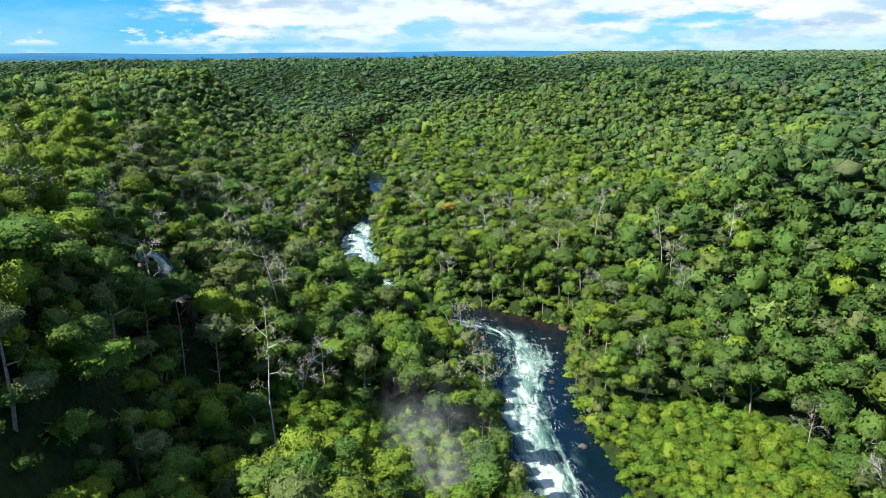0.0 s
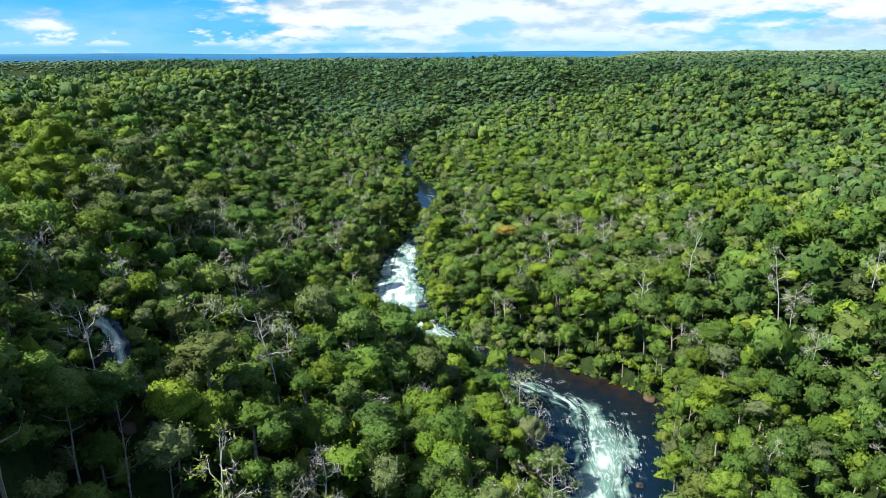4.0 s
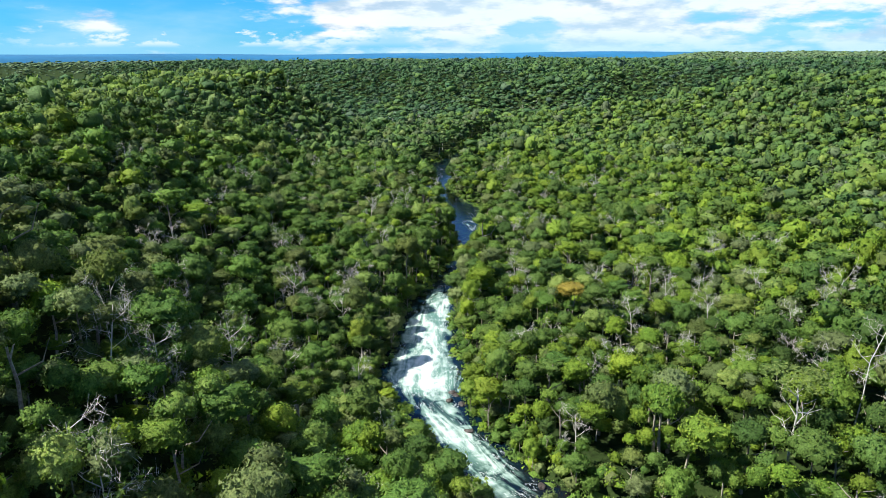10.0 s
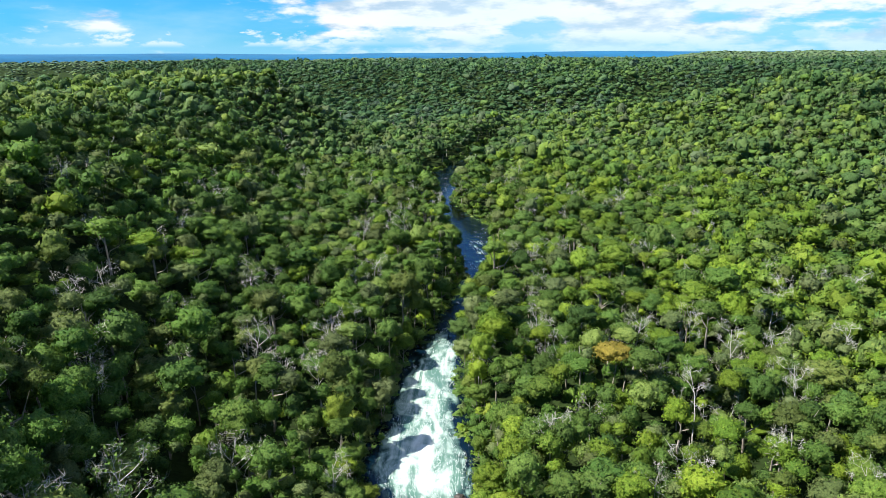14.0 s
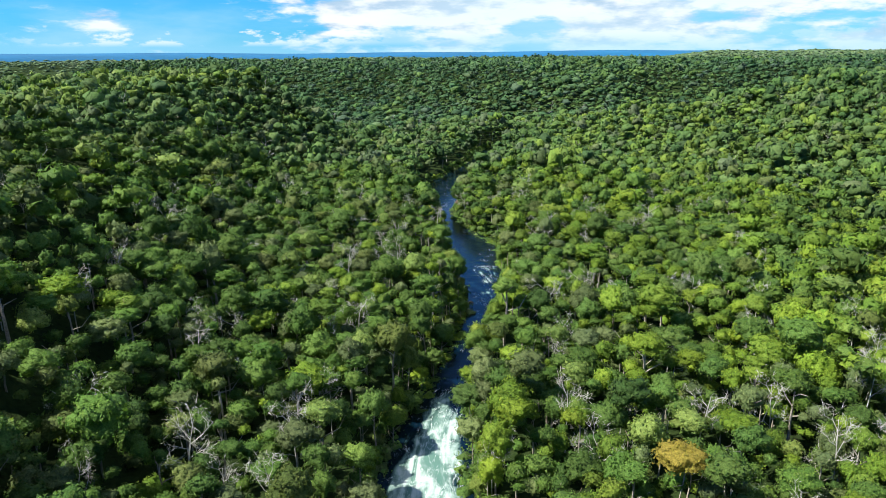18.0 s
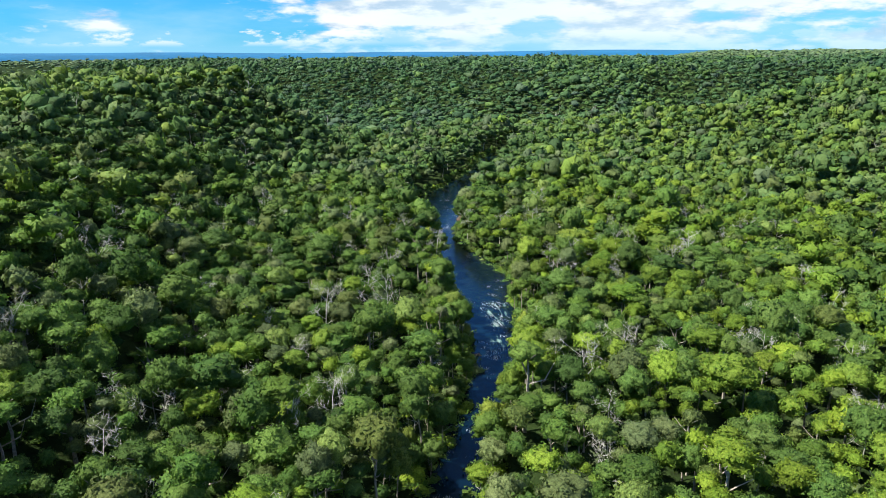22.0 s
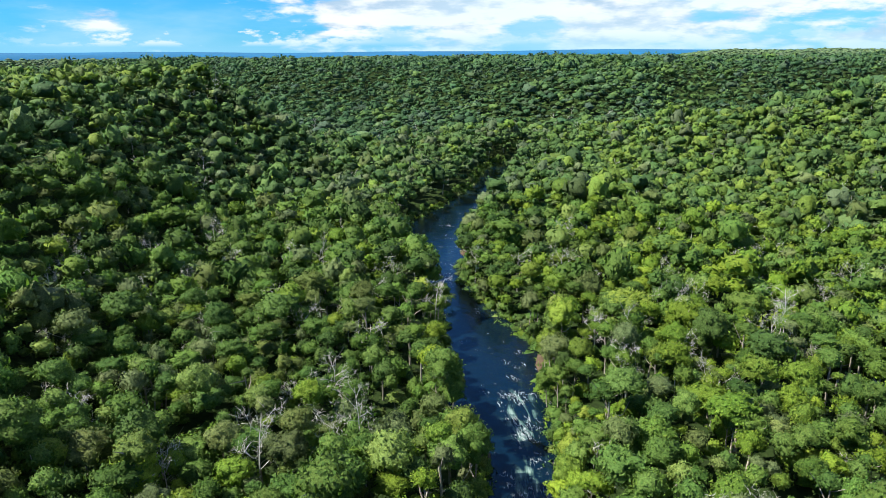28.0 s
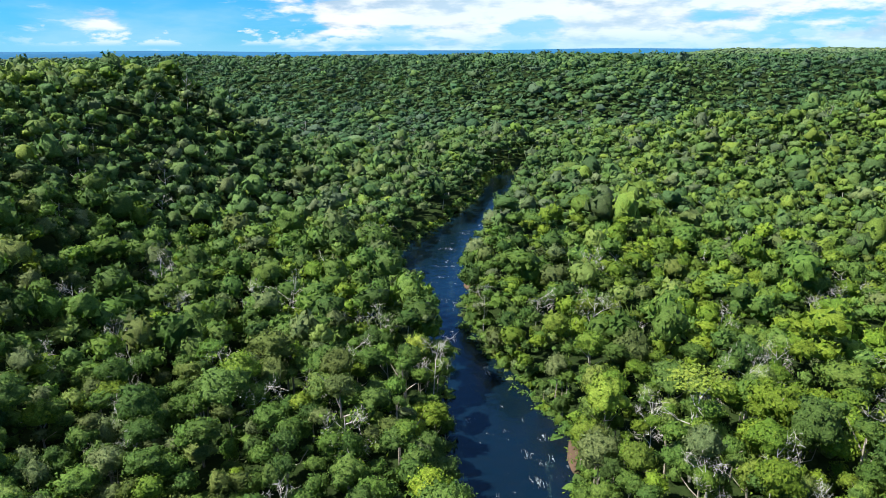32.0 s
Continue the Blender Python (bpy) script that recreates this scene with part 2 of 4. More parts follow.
def water_material():
    """Dark tannin water with aerated green and white rapids where the bed drops."""
    m, g = material("river_water")
    pos = g.add("ShaderNodeNewGeometry").outputs["Position"]
    foam = g.attribute("foam", "Fac")
    shoal = g.attribute("shoal", "Fac")
    flow = g.attribute("flow", "Vector")
    streak = g.noise(flow, 0.7, 7.0, 0.56, 1.0)
    cell = g.noise(pos, 0.3, 6.0, 0.58, 0.8)
    wild = g.math("MULTIPLY_ADD", cell, 0.3, g.math("MULTIPLY", streak, 0.7))
    need = g.math("MULTIPLY_ADD", foam, -0.27, 0.72)
    solid = g.math("MULTIPLY", g.step(g.math("SUBTRACT", wild, need), -0.09, 0.2), g.step(foam, 0.3, 0.5))
    # thin torn lines of foam on the smoother reaches
    line = g.math("ABSOLUTE", g.math("MULTIPLY_ADD", g.noise(flow, 2.0, 6.0, 0.6, 0.5), 2.0, -1.0))
    torn = g.math("MULTIPLY", g.step(line, 0.03, 0.004), g.step(g.math("MULTIPLY_ADD", foam, 0.45, g.noise(pos, 0.22, 4.0)), 0.68, 0.77))
    white = g.math("MAXIMUM", solid, g.math("MULTIPLY", torn, 0.65))
    air = g.math("MAXIMUM", g.math("MULTIPLY", g.step(g.math("SUBTRACT", wild, need), -0.14, 0.03), g.step(foam, 0.25, 0.5)), g.step(foam, 0.5, 0.75, 0.0, 0.8))
    deep = g.mix(g.math("MULTIPLY", shoal, g.step(cell, 0.3, 0.6)), (0.0015, 0.008, 0.016), (0.020, 0.011, 0.005))
    col = g.mix(g.math("MULTIPLY", air, 0.75), deep, (0.15, 0.29, 0.23))
    ripple = g.noise(pos, 1.6, 4.0)
    fine = g.noise(pos, 5.5, 3.0)
    h = g.math("ADD", g.math("MULTIPLY_ADD", fine, 0.35, ripple), g.math("MULTIPLY", wild, g.math("MULTIPLY", foam, 1.0)))
    bump = g.add("ShaderNodeBump", {"Strength": 0.22, "Distance": 0.2, "Height": h})
    wet = g.add("ShaderNodeBsdfPrincipled", {"Base Color": col, "Roughness": 0.09, "IOR": 1.33, "Normal": bump.outputs[0]})
    froth = g.add("ShaderNodeBsdfPrincipled", {"Base Color": (0.60, 0.65, 0.64, 1), "Roughness": 0.75, "Normal": bump.outputs[0]})
    finish(g, g.add("ShaderNodeMixShader", {0: white, 1: wet.outputs[0], 2: froth.outputs[0]}).outputs[0])
    return m


def plain(name, col, rough=0.9, scale=1.0, amount=0.5):
    m, g = material(name)
    pos = g.add("ShaderNodeNewGeometry").outputs["Position"]
    n = g.noise(pos, scale, 6.0)
    c = g.mix(g.math("MULTIPLY", g.step(n, 0.3, 0.7), amount), col, tuple(v * 0.4 for v in col))
    bump = g.add("ShaderNodeBump", {"Strength": 0.7, "Distance": 0.15, "Height": n})
    finish(g, g.add("ShaderNodeBsdfPrincipled", {"Base Color": c, "Roughness": rough, "Normal": bump.outputs[0]}).outputs[0])
    return m


FLOOR = ground_material()
WATER = water_material()
ROCK = plain("rock", (0.034, 0.027, 0.022), 0.6, 1.5)
EARTH = plain("earth", (0.09, 0.055, 0.03), 0.9, 0.8)
# the hills' blue is distance haze put into the base colour
HAZED_HILLS = plain("hazed_hills", (0.0, 0.10, 0.22), 1.0, 0.004, 0.4)

# ---- plan of the valley ----
rng = np.random.default_rng(7)
# river: y, centre x, half width, rapids, shoals
RIVER = np.array([
    (-80, 40, 10, .5, 0), (40, 34, 9, .6, 0), (107, 23, 9.5, .66, 0), (122, 21, 9, .74, 0), (146, 19.5, 9.5, .72, 0), (164, 19.5, 11.5, .66, 0), (178, 19.5, 15.5, .5, .25),
    (186, 17, 17, .42, .5), (191, 13, 17, .5, .7), (197, 6.5, 15.5, .2, .8), (203, -3, 14, .25, .7), (209, -11, 9.5, .4, .4), (216, -15, 7.4, .58, .1), (223, -19.5, 7, .66, 0),
    (230, -24.5, 7, .62, 0), (236, -28, 7.6, .48, 0), (242, -30.5, 9.2, .5, 0), (246, -31.5, 10.4, .92, 0), (252, -32, 10.4, .88, 0), (259, -33, 8.8, .84, 0),
    (268, -34.5, 7.8, .76, 0), (290, -36.5, 6.8, .72, 0), (307, -36.8, 5.2, .6, 0), (322, -36.5, 3.4, .1, 0), (350, -33.8, 3.2, .06, 0), (366, -33, 4.0, .18, 0),
    (377, -33.6, 5.6, .45, 0), (386, -35.4, 6.4, .3, 0), (397, -38.2, 7.6, .4, 0), (406, -40.8, 9.3, .42, 0), (413, -41.5, 9.8, .3, .1), (428, -42.5, 10.5, .24, .15), (444, -48, 8, .12, .05), (464, -55.5, 5.2, .2, 0), (478, -60.5, 5, .2, 0),
    (490, -65, 7.5, .22, 0), (508, -71, 12, .26, 0), (540, -72, 13, .26, 0), (562, -70, 12, .24, 0), (590, -64, 10, .2, 0), (640, -59, 8.4, .15, 0),
    (690, -58, 8, .1, 0), (725, -48, 7, 0, 0), (760, -14, 12, 0, 0), (800, 60, 16, 0, 0), (860, 180, 18, 0, 0)])


def smooth(v, lo, hi):
    t = np.clip((v - lo) / (hi - lo), 0, 1)
    return t * t * (3 - 2 * t)


def lerp(v, ks, vs):
    return np.interp(v, ks, vs)


FINE_Y = np.arange(-80, 861, 1.0)


def soft_column(i, passes=2):
    v = np.interp(FINE_Y, RIVER[:, 0], RIVER[:, i])
    for _ in range(passes):
        w = np.concatenate(([v[0]] * 3, v, [v[-1]] * 3))
        v = np.convolve(w, np.ones(7) / 7, "valid")
    return v


CENTRE, HALF = soft_column(1), soft_column(2)
RAPIDS, SHOALS = soft_column(3, 1), soft_column(4, 1)


def river_x(y):
    return np.interp(y, FINE_Y, CENTRE)


def river_half(y):
    return np.interp(y, FINE_Y, HALF)


def water_z(y):
    return lerp(y, (-80, 40, 110, 190, 240, 300, 800), (-15, -12.5, -10.5, -9.2, -8.8, -8.4, -8.2))


def waves(x, y, size, seed):
    """Soft rolling ground made of a few sine trains."""
    r = np.random.default_rng(seed)
    v = 0
    for k in range(5):
        a, f, p = r.uniform(0, 6.28), r.uniform(0.6, 1.7) * 6.28 / size, r.uniform(0, 6.28)
        v = v + np.sin((x * math.cos(a) + y * math.sin(a)) * f + p)
    return v / 5


def ravine_x(y):
    return lerp(y, (30, 95, 125, 135), (-26, -33, -46, -54))


def gully(x, y):
    """The side ravine below the waterfall: 1 on its floor, 0 outside."""
    return (1 - smooth(np.abs(x - ravine_x(y)), 4, 17)) * (1 - smooth(y, 108, 124)) * smooth(y, -60, 20)


def ground_z(x, y):
    x, y = np.asarray(x, float), np.asarray(y, float)
    d = x - river_x(y)
    left, right = np.maximum(-d, 0), np.maximum(d, 0)
    ly = (100, 200, 300, 365, 430, 520, 600)
    l0 = lerp(y, ly, (10, 27, 31, 50, 60, 62, 66))
    l1 = lerp(y, ly, (104, 112, 126, 150, 160, 140, 145))
    ry = (100, 200, 300, 400, 500, 600, 690)
    r0 = lerp(y, ry, (20, 10, 45, 90, 130, 110, 95))
    r1 = lerp(y, ry, (200, 190, 320, 380, 340, 260, 230))
    foot = 34 * waves(x, 0.3 * y, 240, 51) + lerp(x, (-700, -400, -250, -120, -40, 100, 300, 600), (1300, 1030, 965, 860, 790, 840, 880, 900))
    L = smooth(left, l0, l1) * (1 - smooth(y, 598 + 0.3 * np.clip(-x - 160, 0, 300), 690 + 0.35 * np.clip(-x - 160, 0, 300)))
    R = smooth(right, r0, r1) * (1 - smooth(y, 745 + 0.1 * np.clip(x, 0, 600), 835 + 0.1 * np.clip(x, 0, 600)))
    F = smooth(y, foot, foot + 185)
    rise = 1 - (1 - L) * (1 - R) * (1 - F)
    dist, az = np.hypot(x, y - 300), np.arctan2(x, np.maximum(y - 300, 1))
    far = smooth(dist, 900, 4000)
    east = smooth(az, 0.04, 0.22)
    top = 35 + 4.0 * waves(x, y, 420, 3) + far * east * (9 + 5 * waves(x, y, 1300, 8)) - 75 * smooth(dist, 2000, 3000) * (1 - east)
    floor_z = -6.0 + 1.2 * waves(x, y, 120, 5) + 8 * smooth(y, 760, 1100)
    z = floor_z + (top - floor_z) * rise
    z = z + smooth(y, 690, 820) * (9 * waves(x, 0.55 * y, 170, 52) * (0.25 + 3 * F * (1 - F)) + 2.2 * waves(x, y, 55, 53))
    z = z + 13 * np.exp(-((x - 55) / 70) ** 2 - ((y - 745) / 75) ** 2) + 9 * np.exp(-((x - 20) / 70) ** 2 - ((y - 850) / 50) ** 2)
    # hump out of view on the west, added to cast shade into the ravine
    z = z + 21 * np.exp(-((x + 108) ** 2 + (y - 78) ** 2) / 1800.0)
    # creek bed above and below the lip of the waterfall
    z = z - np.exp(-((x + 50) / 4.5) ** 2 - ((y - 123) / 8.0) ** 2) * np.clip(z - lerp(y, (116, 122, 128, 134), (12, 19, 25, 26)), -6, 20)
    z = z - gully(x, y) * np.clip(z - lerp(y, (30, 100, 124), (3, 2, 5)), 0, 40)
    # river channel with low steep banks
    inside = np.abs(d) - river_half(y)
    within = (y < 865) * (y > -200)
    bank = 1 - smooth(inside, 0.6, 4.6)
    return z + within * bank * (water_z(y) - 2.0 - z)


def mesh_object(name, verts, faces, mat, parent=None, attrs=None, shade=False):
    """A mesh object from arrays of corners and of triangles or quads."""
    me = bpy.data.meshes.new(name)
    verts = np.asarray(verts, np.float32)
    faces = [np.asarray(f, np.int32) for f in (faces if isinstance(faces, list) else [faces]) if len(f)]
    loops = np.concatenate([f.ravel() for f in faces])
    sizes = np.concatenate([np.full(len(f), f.shape[1], np.int32) for f in faces])
    me.vertices.add(len(verts))
    me.vertices.foreach_set("co", verts.ravel())
    me.loops.add(len(loops))
    me.loops.foreach_set("vertex_index", loops)
    me.polygons.add(len(sizes))
    me.polygons.foreach_set("loop_start", np.concatenate(([0], np.cumsum(sizes)[:-1])).astype(np.int32))
    me.update(calc_edges=True)
    if shade:
        me.polygons.foreach_set("use_smooth", np.ones(len(sizes), bool))
    else:
        me.polygons.foreach_set("use_smooth", np.zeros(len(sizes), bool))
    for key, val in (attrs or {}).items():
        val = np.asarray(val, np.float32)
        if val.ndim == 1:
            me.attributes.new(key, "FLOAT", "POINT").data.foreach_set("value", val)
        else:
            me.attributes.new(key, "FLOAT_VECTOR", "POINT").data.foreach_set("vector", val.ravel())
    me.materials.append(mat)
    ob = new(name, me)
    if parent:
        ob.parent = parent
    return ob


def grid_faces(nx, ny):
    i = np.arange(nx * ny).reshape(ny, nx)
    return np.stack((i[:-1, :-1], i[:-1, 1:], i[1:, 1:], i[1:, :-1]), -1).reshape(-1, 4)


# ---- ground and water ----
def spread(a, b, near, reach, n):
    s = np.geomspace(1, reach, n)
    return np.concatenate((a - near * (s[::-1]), np.arange(a, b, near), b + near * (s - 1)))


def build_ground():
    xs = spread(-150, 130, 2.5, 1920, 40)
    ys = spread(-80, 740, 2.8, 1620, 40)
    ys = ys[ys > -1500]
    X, Y = np.meshgrid(xs, ys)
    Z = ground_z(X, Y)
    ob = mesh_object("ground", np.stack((X, Y, Z), -1).reshape(-1, 3), grid_faces(len(xs), len(ys)), FLOOR, shade=True)
    tagged(ob, "forest floor of dark soil and undergrowth across the valley", "ground", kind="structure")


def build_river():
    ys = np.arange(-78, 850, 0.8)
    s = np.linspace(-1, 1, 33)
    S, Y = np.meshgrid(s, ys)
    half = river_half(Y) + 2.0
    X = river_x(Y) + S * half
    rap = np.interp(Y, FINE_Y, RAPIDS)
    edge = smooth(np.abs(S), 0.55, 0.95)
    slope = np.gradient(river_x(ys), ys)
    along = np.concatenate(([0], np.cumsum(np.hypot(np.diff(ys), np.diff(river_x(ys))))))[:, None] + 0 * S
    across = S * half * (1 / np.hypot(1, slope))[:, None]
    side = np.interp(Y, (100, 146, 165, 178, 188, 200, 215, 240, 260, 300, 370, 400, 430), (-.2, -.3, .15, .05, -.35, -.2, 0, .1, .0, .1, .1, .45, .5))
    focus = np.exp(-((S - side) / np.interp(Y, (100, 190, 210, 300), (0.42, 0.42, 0.7, 0.6))) ** 2)
    foam = np.clip(rap * (0.35 + 0.8 * focus) - 0.25 * edge * (rap < 0.9), 0, 1)
    shoal = np.clip(np.interp(Y, FINE_Y, SHOALS) * (0.35 + 0.9 * smooth(S, 0.1, 0.9)), 0, 1)
    bumps = waves(X, Y, 5, 11) * 0.5 + waves(X, Y, 2.2, 12) * 0.35 + waves(X, Y, 9, 13) * 0.4
    Z = water_z(Y) + bumps * foam * 0.45 + 0.04 * waves(X, Y, 3.5, 14)
    flow = np.stack((across * 0.48, along * 0.10, 0 * S), -1).reshape(-1, 3)
    ob = mesh_object("river_water", np.stack((X, Y, Z), -1).reshape(-1, 3), grid_faces(len(s), len(ys)), WATER, shade=True,
                     attrs={"foam": foam.ravel(), "shoal": shoal.ravel(), "flow": flow})
    tagged(ob, "dark tannin river with white foaming rapids between wooded banks", "river", kind="structure")


def build_far_hills():
    """Low ranges far past the woods, with haze painted in as blue."""
    az = np.linspace(-1.25, 1.25, 240)
    rows = []
    for r, z in ((4050, -60), (4150, 30), (4400, 57), (4600, 20)):
        h = z + (3.2 * np.sin(az * 9 + 1) + 2.2 * np.sin(az * 23) + 6.0 * np.clip(-az - 0.1, 0, 1)) * (z > 25)
        rows.append(np.stack((r * np.sin(az), 60 + r * np.cos(az), h), -1))
    ob = mesh_object("backdrop", np.concatenate(rows), grid_faces(240, 4), HAZED_HILLS, shade=True)
    tagged(ob, "low hills along the horizon, haze coloured in as blue", "hills", kind="structure")


build_ground()
build_river()
build_far_hills()


# ---- trees ----
def unit(v):
    return v / np.maximum(np.linalg.norm(v, axis=-1, keepdims=True), 1e-9)


def icosphere(sub):
    bm = bmesh.new()
    bmesh.ops.create_icosphere(bm, subdivisions=sub, radius=1.0)
    v = np.array([p.co[:] for p in bm.verts])
    f = np.array([[p.index for p in q.verts] for q in bm.faces])
    bm.free()
    return v, f


ICO1, ICO2, ICO3 = icosphere(1), icosphere(2), icosphere(3)


def cards(r, pos, nor, size):
    """Leaf sprays: one small ragged triangle each, near pos, with normals about nor."""
    n = len(pos)
    w = unit(nor + 0.3 * r.normal(size=(n, 3)))
    u = unit(np.cross(w, r.normal(size=(n, 3))))
    v = np.cross(w, u)
    out = []
    for k in range(3):
        t = k * 2.094 + r.uniform(-0.5, 0.5, n)
        q = size * r.uniform(0.6, 1.25, n)
        out.append(pos + u * (np.cos(t) * q)[:, None] + v * (np.sin(t) * q)[:, None])
    return np.stack(out, 1).reshape(-1, 3), np.arange(3 * n).reshape(n, 3)


def crown_shape(seed, lobes, sprays, size, flat=0.62, body=None, skirt=-0.35, rough=0.05, lobe=(0.28, 0.42), open_top=0.0):
    """A crown of radius 1 round the origin: a body of swelling lobes with creases between them, under a coat of leaf sprays."""
    r = np.random.default_rng(seed)
    d = unit(r.normal(size=(lobes * 4, 3)))
    d = d[d[:, 2] > skirt + 0.1][:lobes]
    # spread the lobes by pushing them apart
    for _ in range(8):
        dif = d[:, None] - d[None]
        dist = np.linalg.norm(dif, axis=-1) + 1e-6
        d = unit(d + 0.05 * (dif / dist[..., None] ** 2 * (dist < 1.2)[..., None]).sum(1) / 2)
        d[:, 2] = np.maximum(d[:, 2], skirt + 0.1)
    c = d * r.uniform(0.52, 0.74, (len(d), 1)) * (1 - 0.3 * open_top * r.uniform(0, 1, (len(d), 1)))
    rad = r.uniform(*lobe, len(d))
    squash = np.array((1, 1, flat))

    def surface(u):
        """How far the crown reaches along u, and its outward direction there."""
        uc = u @ c.T
        disc = uc ** 2 - (c ** 2).sum(1) + rad ** 2
        s = np.where(disc > 0, uc + np.sqrt(np.maximum(disc, 0)), 0)
        k = s.argmax(1)
        best = s[np.arange(len(u)), k]
        low = best < 0.5
        reach = np.where(low, 0.5, best)
        n = np.where(low[:, None], u, unit(u * reach[:, None] - c[k]))
        return reach, n

    bv, bf = body
    keep = (bv[bf][:, :, 2] > skirt).any(1)
    used = np.unique(bf[keep])
    index = np.full(len(bv), -1)
    index[used] = np.arange(len(used))
    bf, bu = index[bf[keep]], bv[used]
    bu = unit(bu + rough * 0.8 * r.normal(size=bu.shape))
    reach, n = surface(bu)
    v = bu * (0.93 * reach * (1 + rough * r.normal(size=len(bu))))[:, None] * squash
    form = unit(0.75 * n / squash + 0.45 * bu)
    faces = [bf]
    if sprays:
        u = unit(r.normal(size=(sprays * 3, 3)))
        u = u[u[:, 2] > skirt][:sprays]
        reach, n = surface(u)
        pos = u * (reach * r.uniform(0.9, 1.12, len(u)))[:, None] * squash
        cv, cf = cards(r, pos, unit(n / squash + 0.7 * r.normal(size=n.shape) + np.array((0, 0, 0.3))), size * r.uniform(0.6, 1.4, len(u)))
        faces = [np.concatenate((bf, cf + len(v)))]
        v = np.concatenate((v, cv))
        form = np.concatenate((form, np.repeat(unit(0.75 * n / squash + 0.45 * u), 3, 0)))
    return v, faces, form


def tube(pts, radii, n=4):
    """An open tapered limb through the points pts."""
    pts = np.asarray(pts, float)
    ang = np.arange(n) * 2 * math.pi / n
    V = []
    for k in range(len(pts)):
        w = unit(pts[min(k + 1, len(pts) - 1)] - pts[max(k - 1, 0)])
        a = unit(np.cross(w, (0.3, 0.9, 0.1) if abs(w[2]) > 0.8 else (0, 0, 1)))
        b = np.cross(w, a)
        V.append(pts[k] + radii[k] * (np.cos(ang)[:, None] * a + np.sin(ang)[:, None] * b))
    i = np.arange(n)
    F = [np.stack((i, (i + 1) % n, (i + 1) % n + n, i + n), 1) + n * k for k in range(len(pts) - 1)]
    return np.concatenate(V), np.concatenate(F)


def join(pieces):
    V, F, o = [], [], 0
    for v, f in pieces:
        V.append(v)
        F.append(f + o)
        o += len(v)
    return np.concatenate(V), np.concatenate(F)


def limbs(seed, height, reach, count, depth=1, thick=0.2, lean=0.15, start=0.45, sides=4):
    """The trunk, each main limb with its branches, and the twig ends."""
    r = np.random.default_rng(seed)
    tips = []
    bend = r.normal(size=2) * lean
    wob = 0.012 * height
    knots = [np.array((bend[0] * height * t * t * 0.5 + r.normal() * wob * (t > 0), bend[1] * height * t * t * 0.5 + r.normal() * wob * (t > 0), height * t)) for t in np.linspace(0, 1, 5)]
    trunk = tube(knots, [thick * (1 - k * 0.2) + 0.1 * thick for k in range(5)], sides + 1)

    def grow(a, way, length, rad, level, out):
        mid = a + way * length * 0.5 + r.normal(size=3) * length * 0.07
        end = mid + unit(way + np.array((0, 0, 0.25)) + r.normal(size=3) * 0.3) * length * 0.55
        out.append(tube((a, mid, end), (rad, rad * 0.72, rad * 0.3), sides))
        tips.append(end)
        if level > 0:
            for _ in range(3):
                at = mid + (end - mid) * r.uniform(-0.3, 0.9)
                grow(at, unit(way + r.normal(size=3) * 0.65), length * r.uniform(0.42, 0.66), rad * 0.48, level - 1, out)
        return out

    main = []
    for k in range(count):
        t = start + (0.97 - start) * (k + r.uniform(0, 0.6)) / count
        a = np.array([np.interp(t * 4, range(5), [q[i] for q in knots]) for i in range(3)])
        ang = k * 2.4 + r.uniform(-0.5, 0.5)
        way = unit(np.array((math.cos(ang), math.sin(ang), r.uniform(0.3, 0.95))))
        main.append(join(grow(a, way, reach * r.uniform(0.55, 1.0), thick * 0.42, depth, [])))
    return trunk, main, np.array(tips)


FLATS = (0.6, 0.75, 0.66, 0.54, 0.85, 0.7)
NEAR = [crown_shape(100 + k, 13 + k % 5, 400, 0.088, FLATS[k % 6], ICO2, skirt=-0.6, lobe=(0.2, 0.36), open_top=k % 3 / 2) for k in range(10)]
BIG = [crown_shape(150 + k, 22 + 3 * (k % 3), 700, 0.06, FLATS[k % 6] * 0.9, ICO3, skirt=-0.5, lobe=(0.15, 0.29), open_top=k % 3 / 2) for k in range(6)]
MID = [crown_shape(200 + k, 12 + k % 5, 120, 0.14, FLATS[k % 6], ICO2, skirt=-0.5, lobe=(0.2, 0.36), open_top=k % 3 / 2) for k in range(10)]
BACK = [crown_shape(250 + k, 10 + k % 5, 26, 0.24, FLATS[k % 6], ICO2, skirt=-0.6, rough=0.09, lobe=(0.22, 0.36)) for k in range(10)]
FAR = [crown_shape(300 + k, 9 + k % 4, 8, 0.3, FLATS[k % 6], ICO2, skirt=-0.4, rough=0.1, lobe=(0.22, 0.38)) for k in range(10)]
DOME = [crown_shape(330 + k, 6, 12, 0.3, FLATS[k % 6], ICO1, skirt=-0.1, rough=0.14) for k in range(10)]
BUSH = [crown_shape(350 + k, 7, 64, 0.14, FLATS[k % 6], ICO1, skirt=-0.3, rough=0.12) for k in range(6)]
DIM = [crown_shape(400 + k, 4, 0, 0.3, 0.6, ICO1, skirt=0.1, rough=0.15) for k in range(4)]
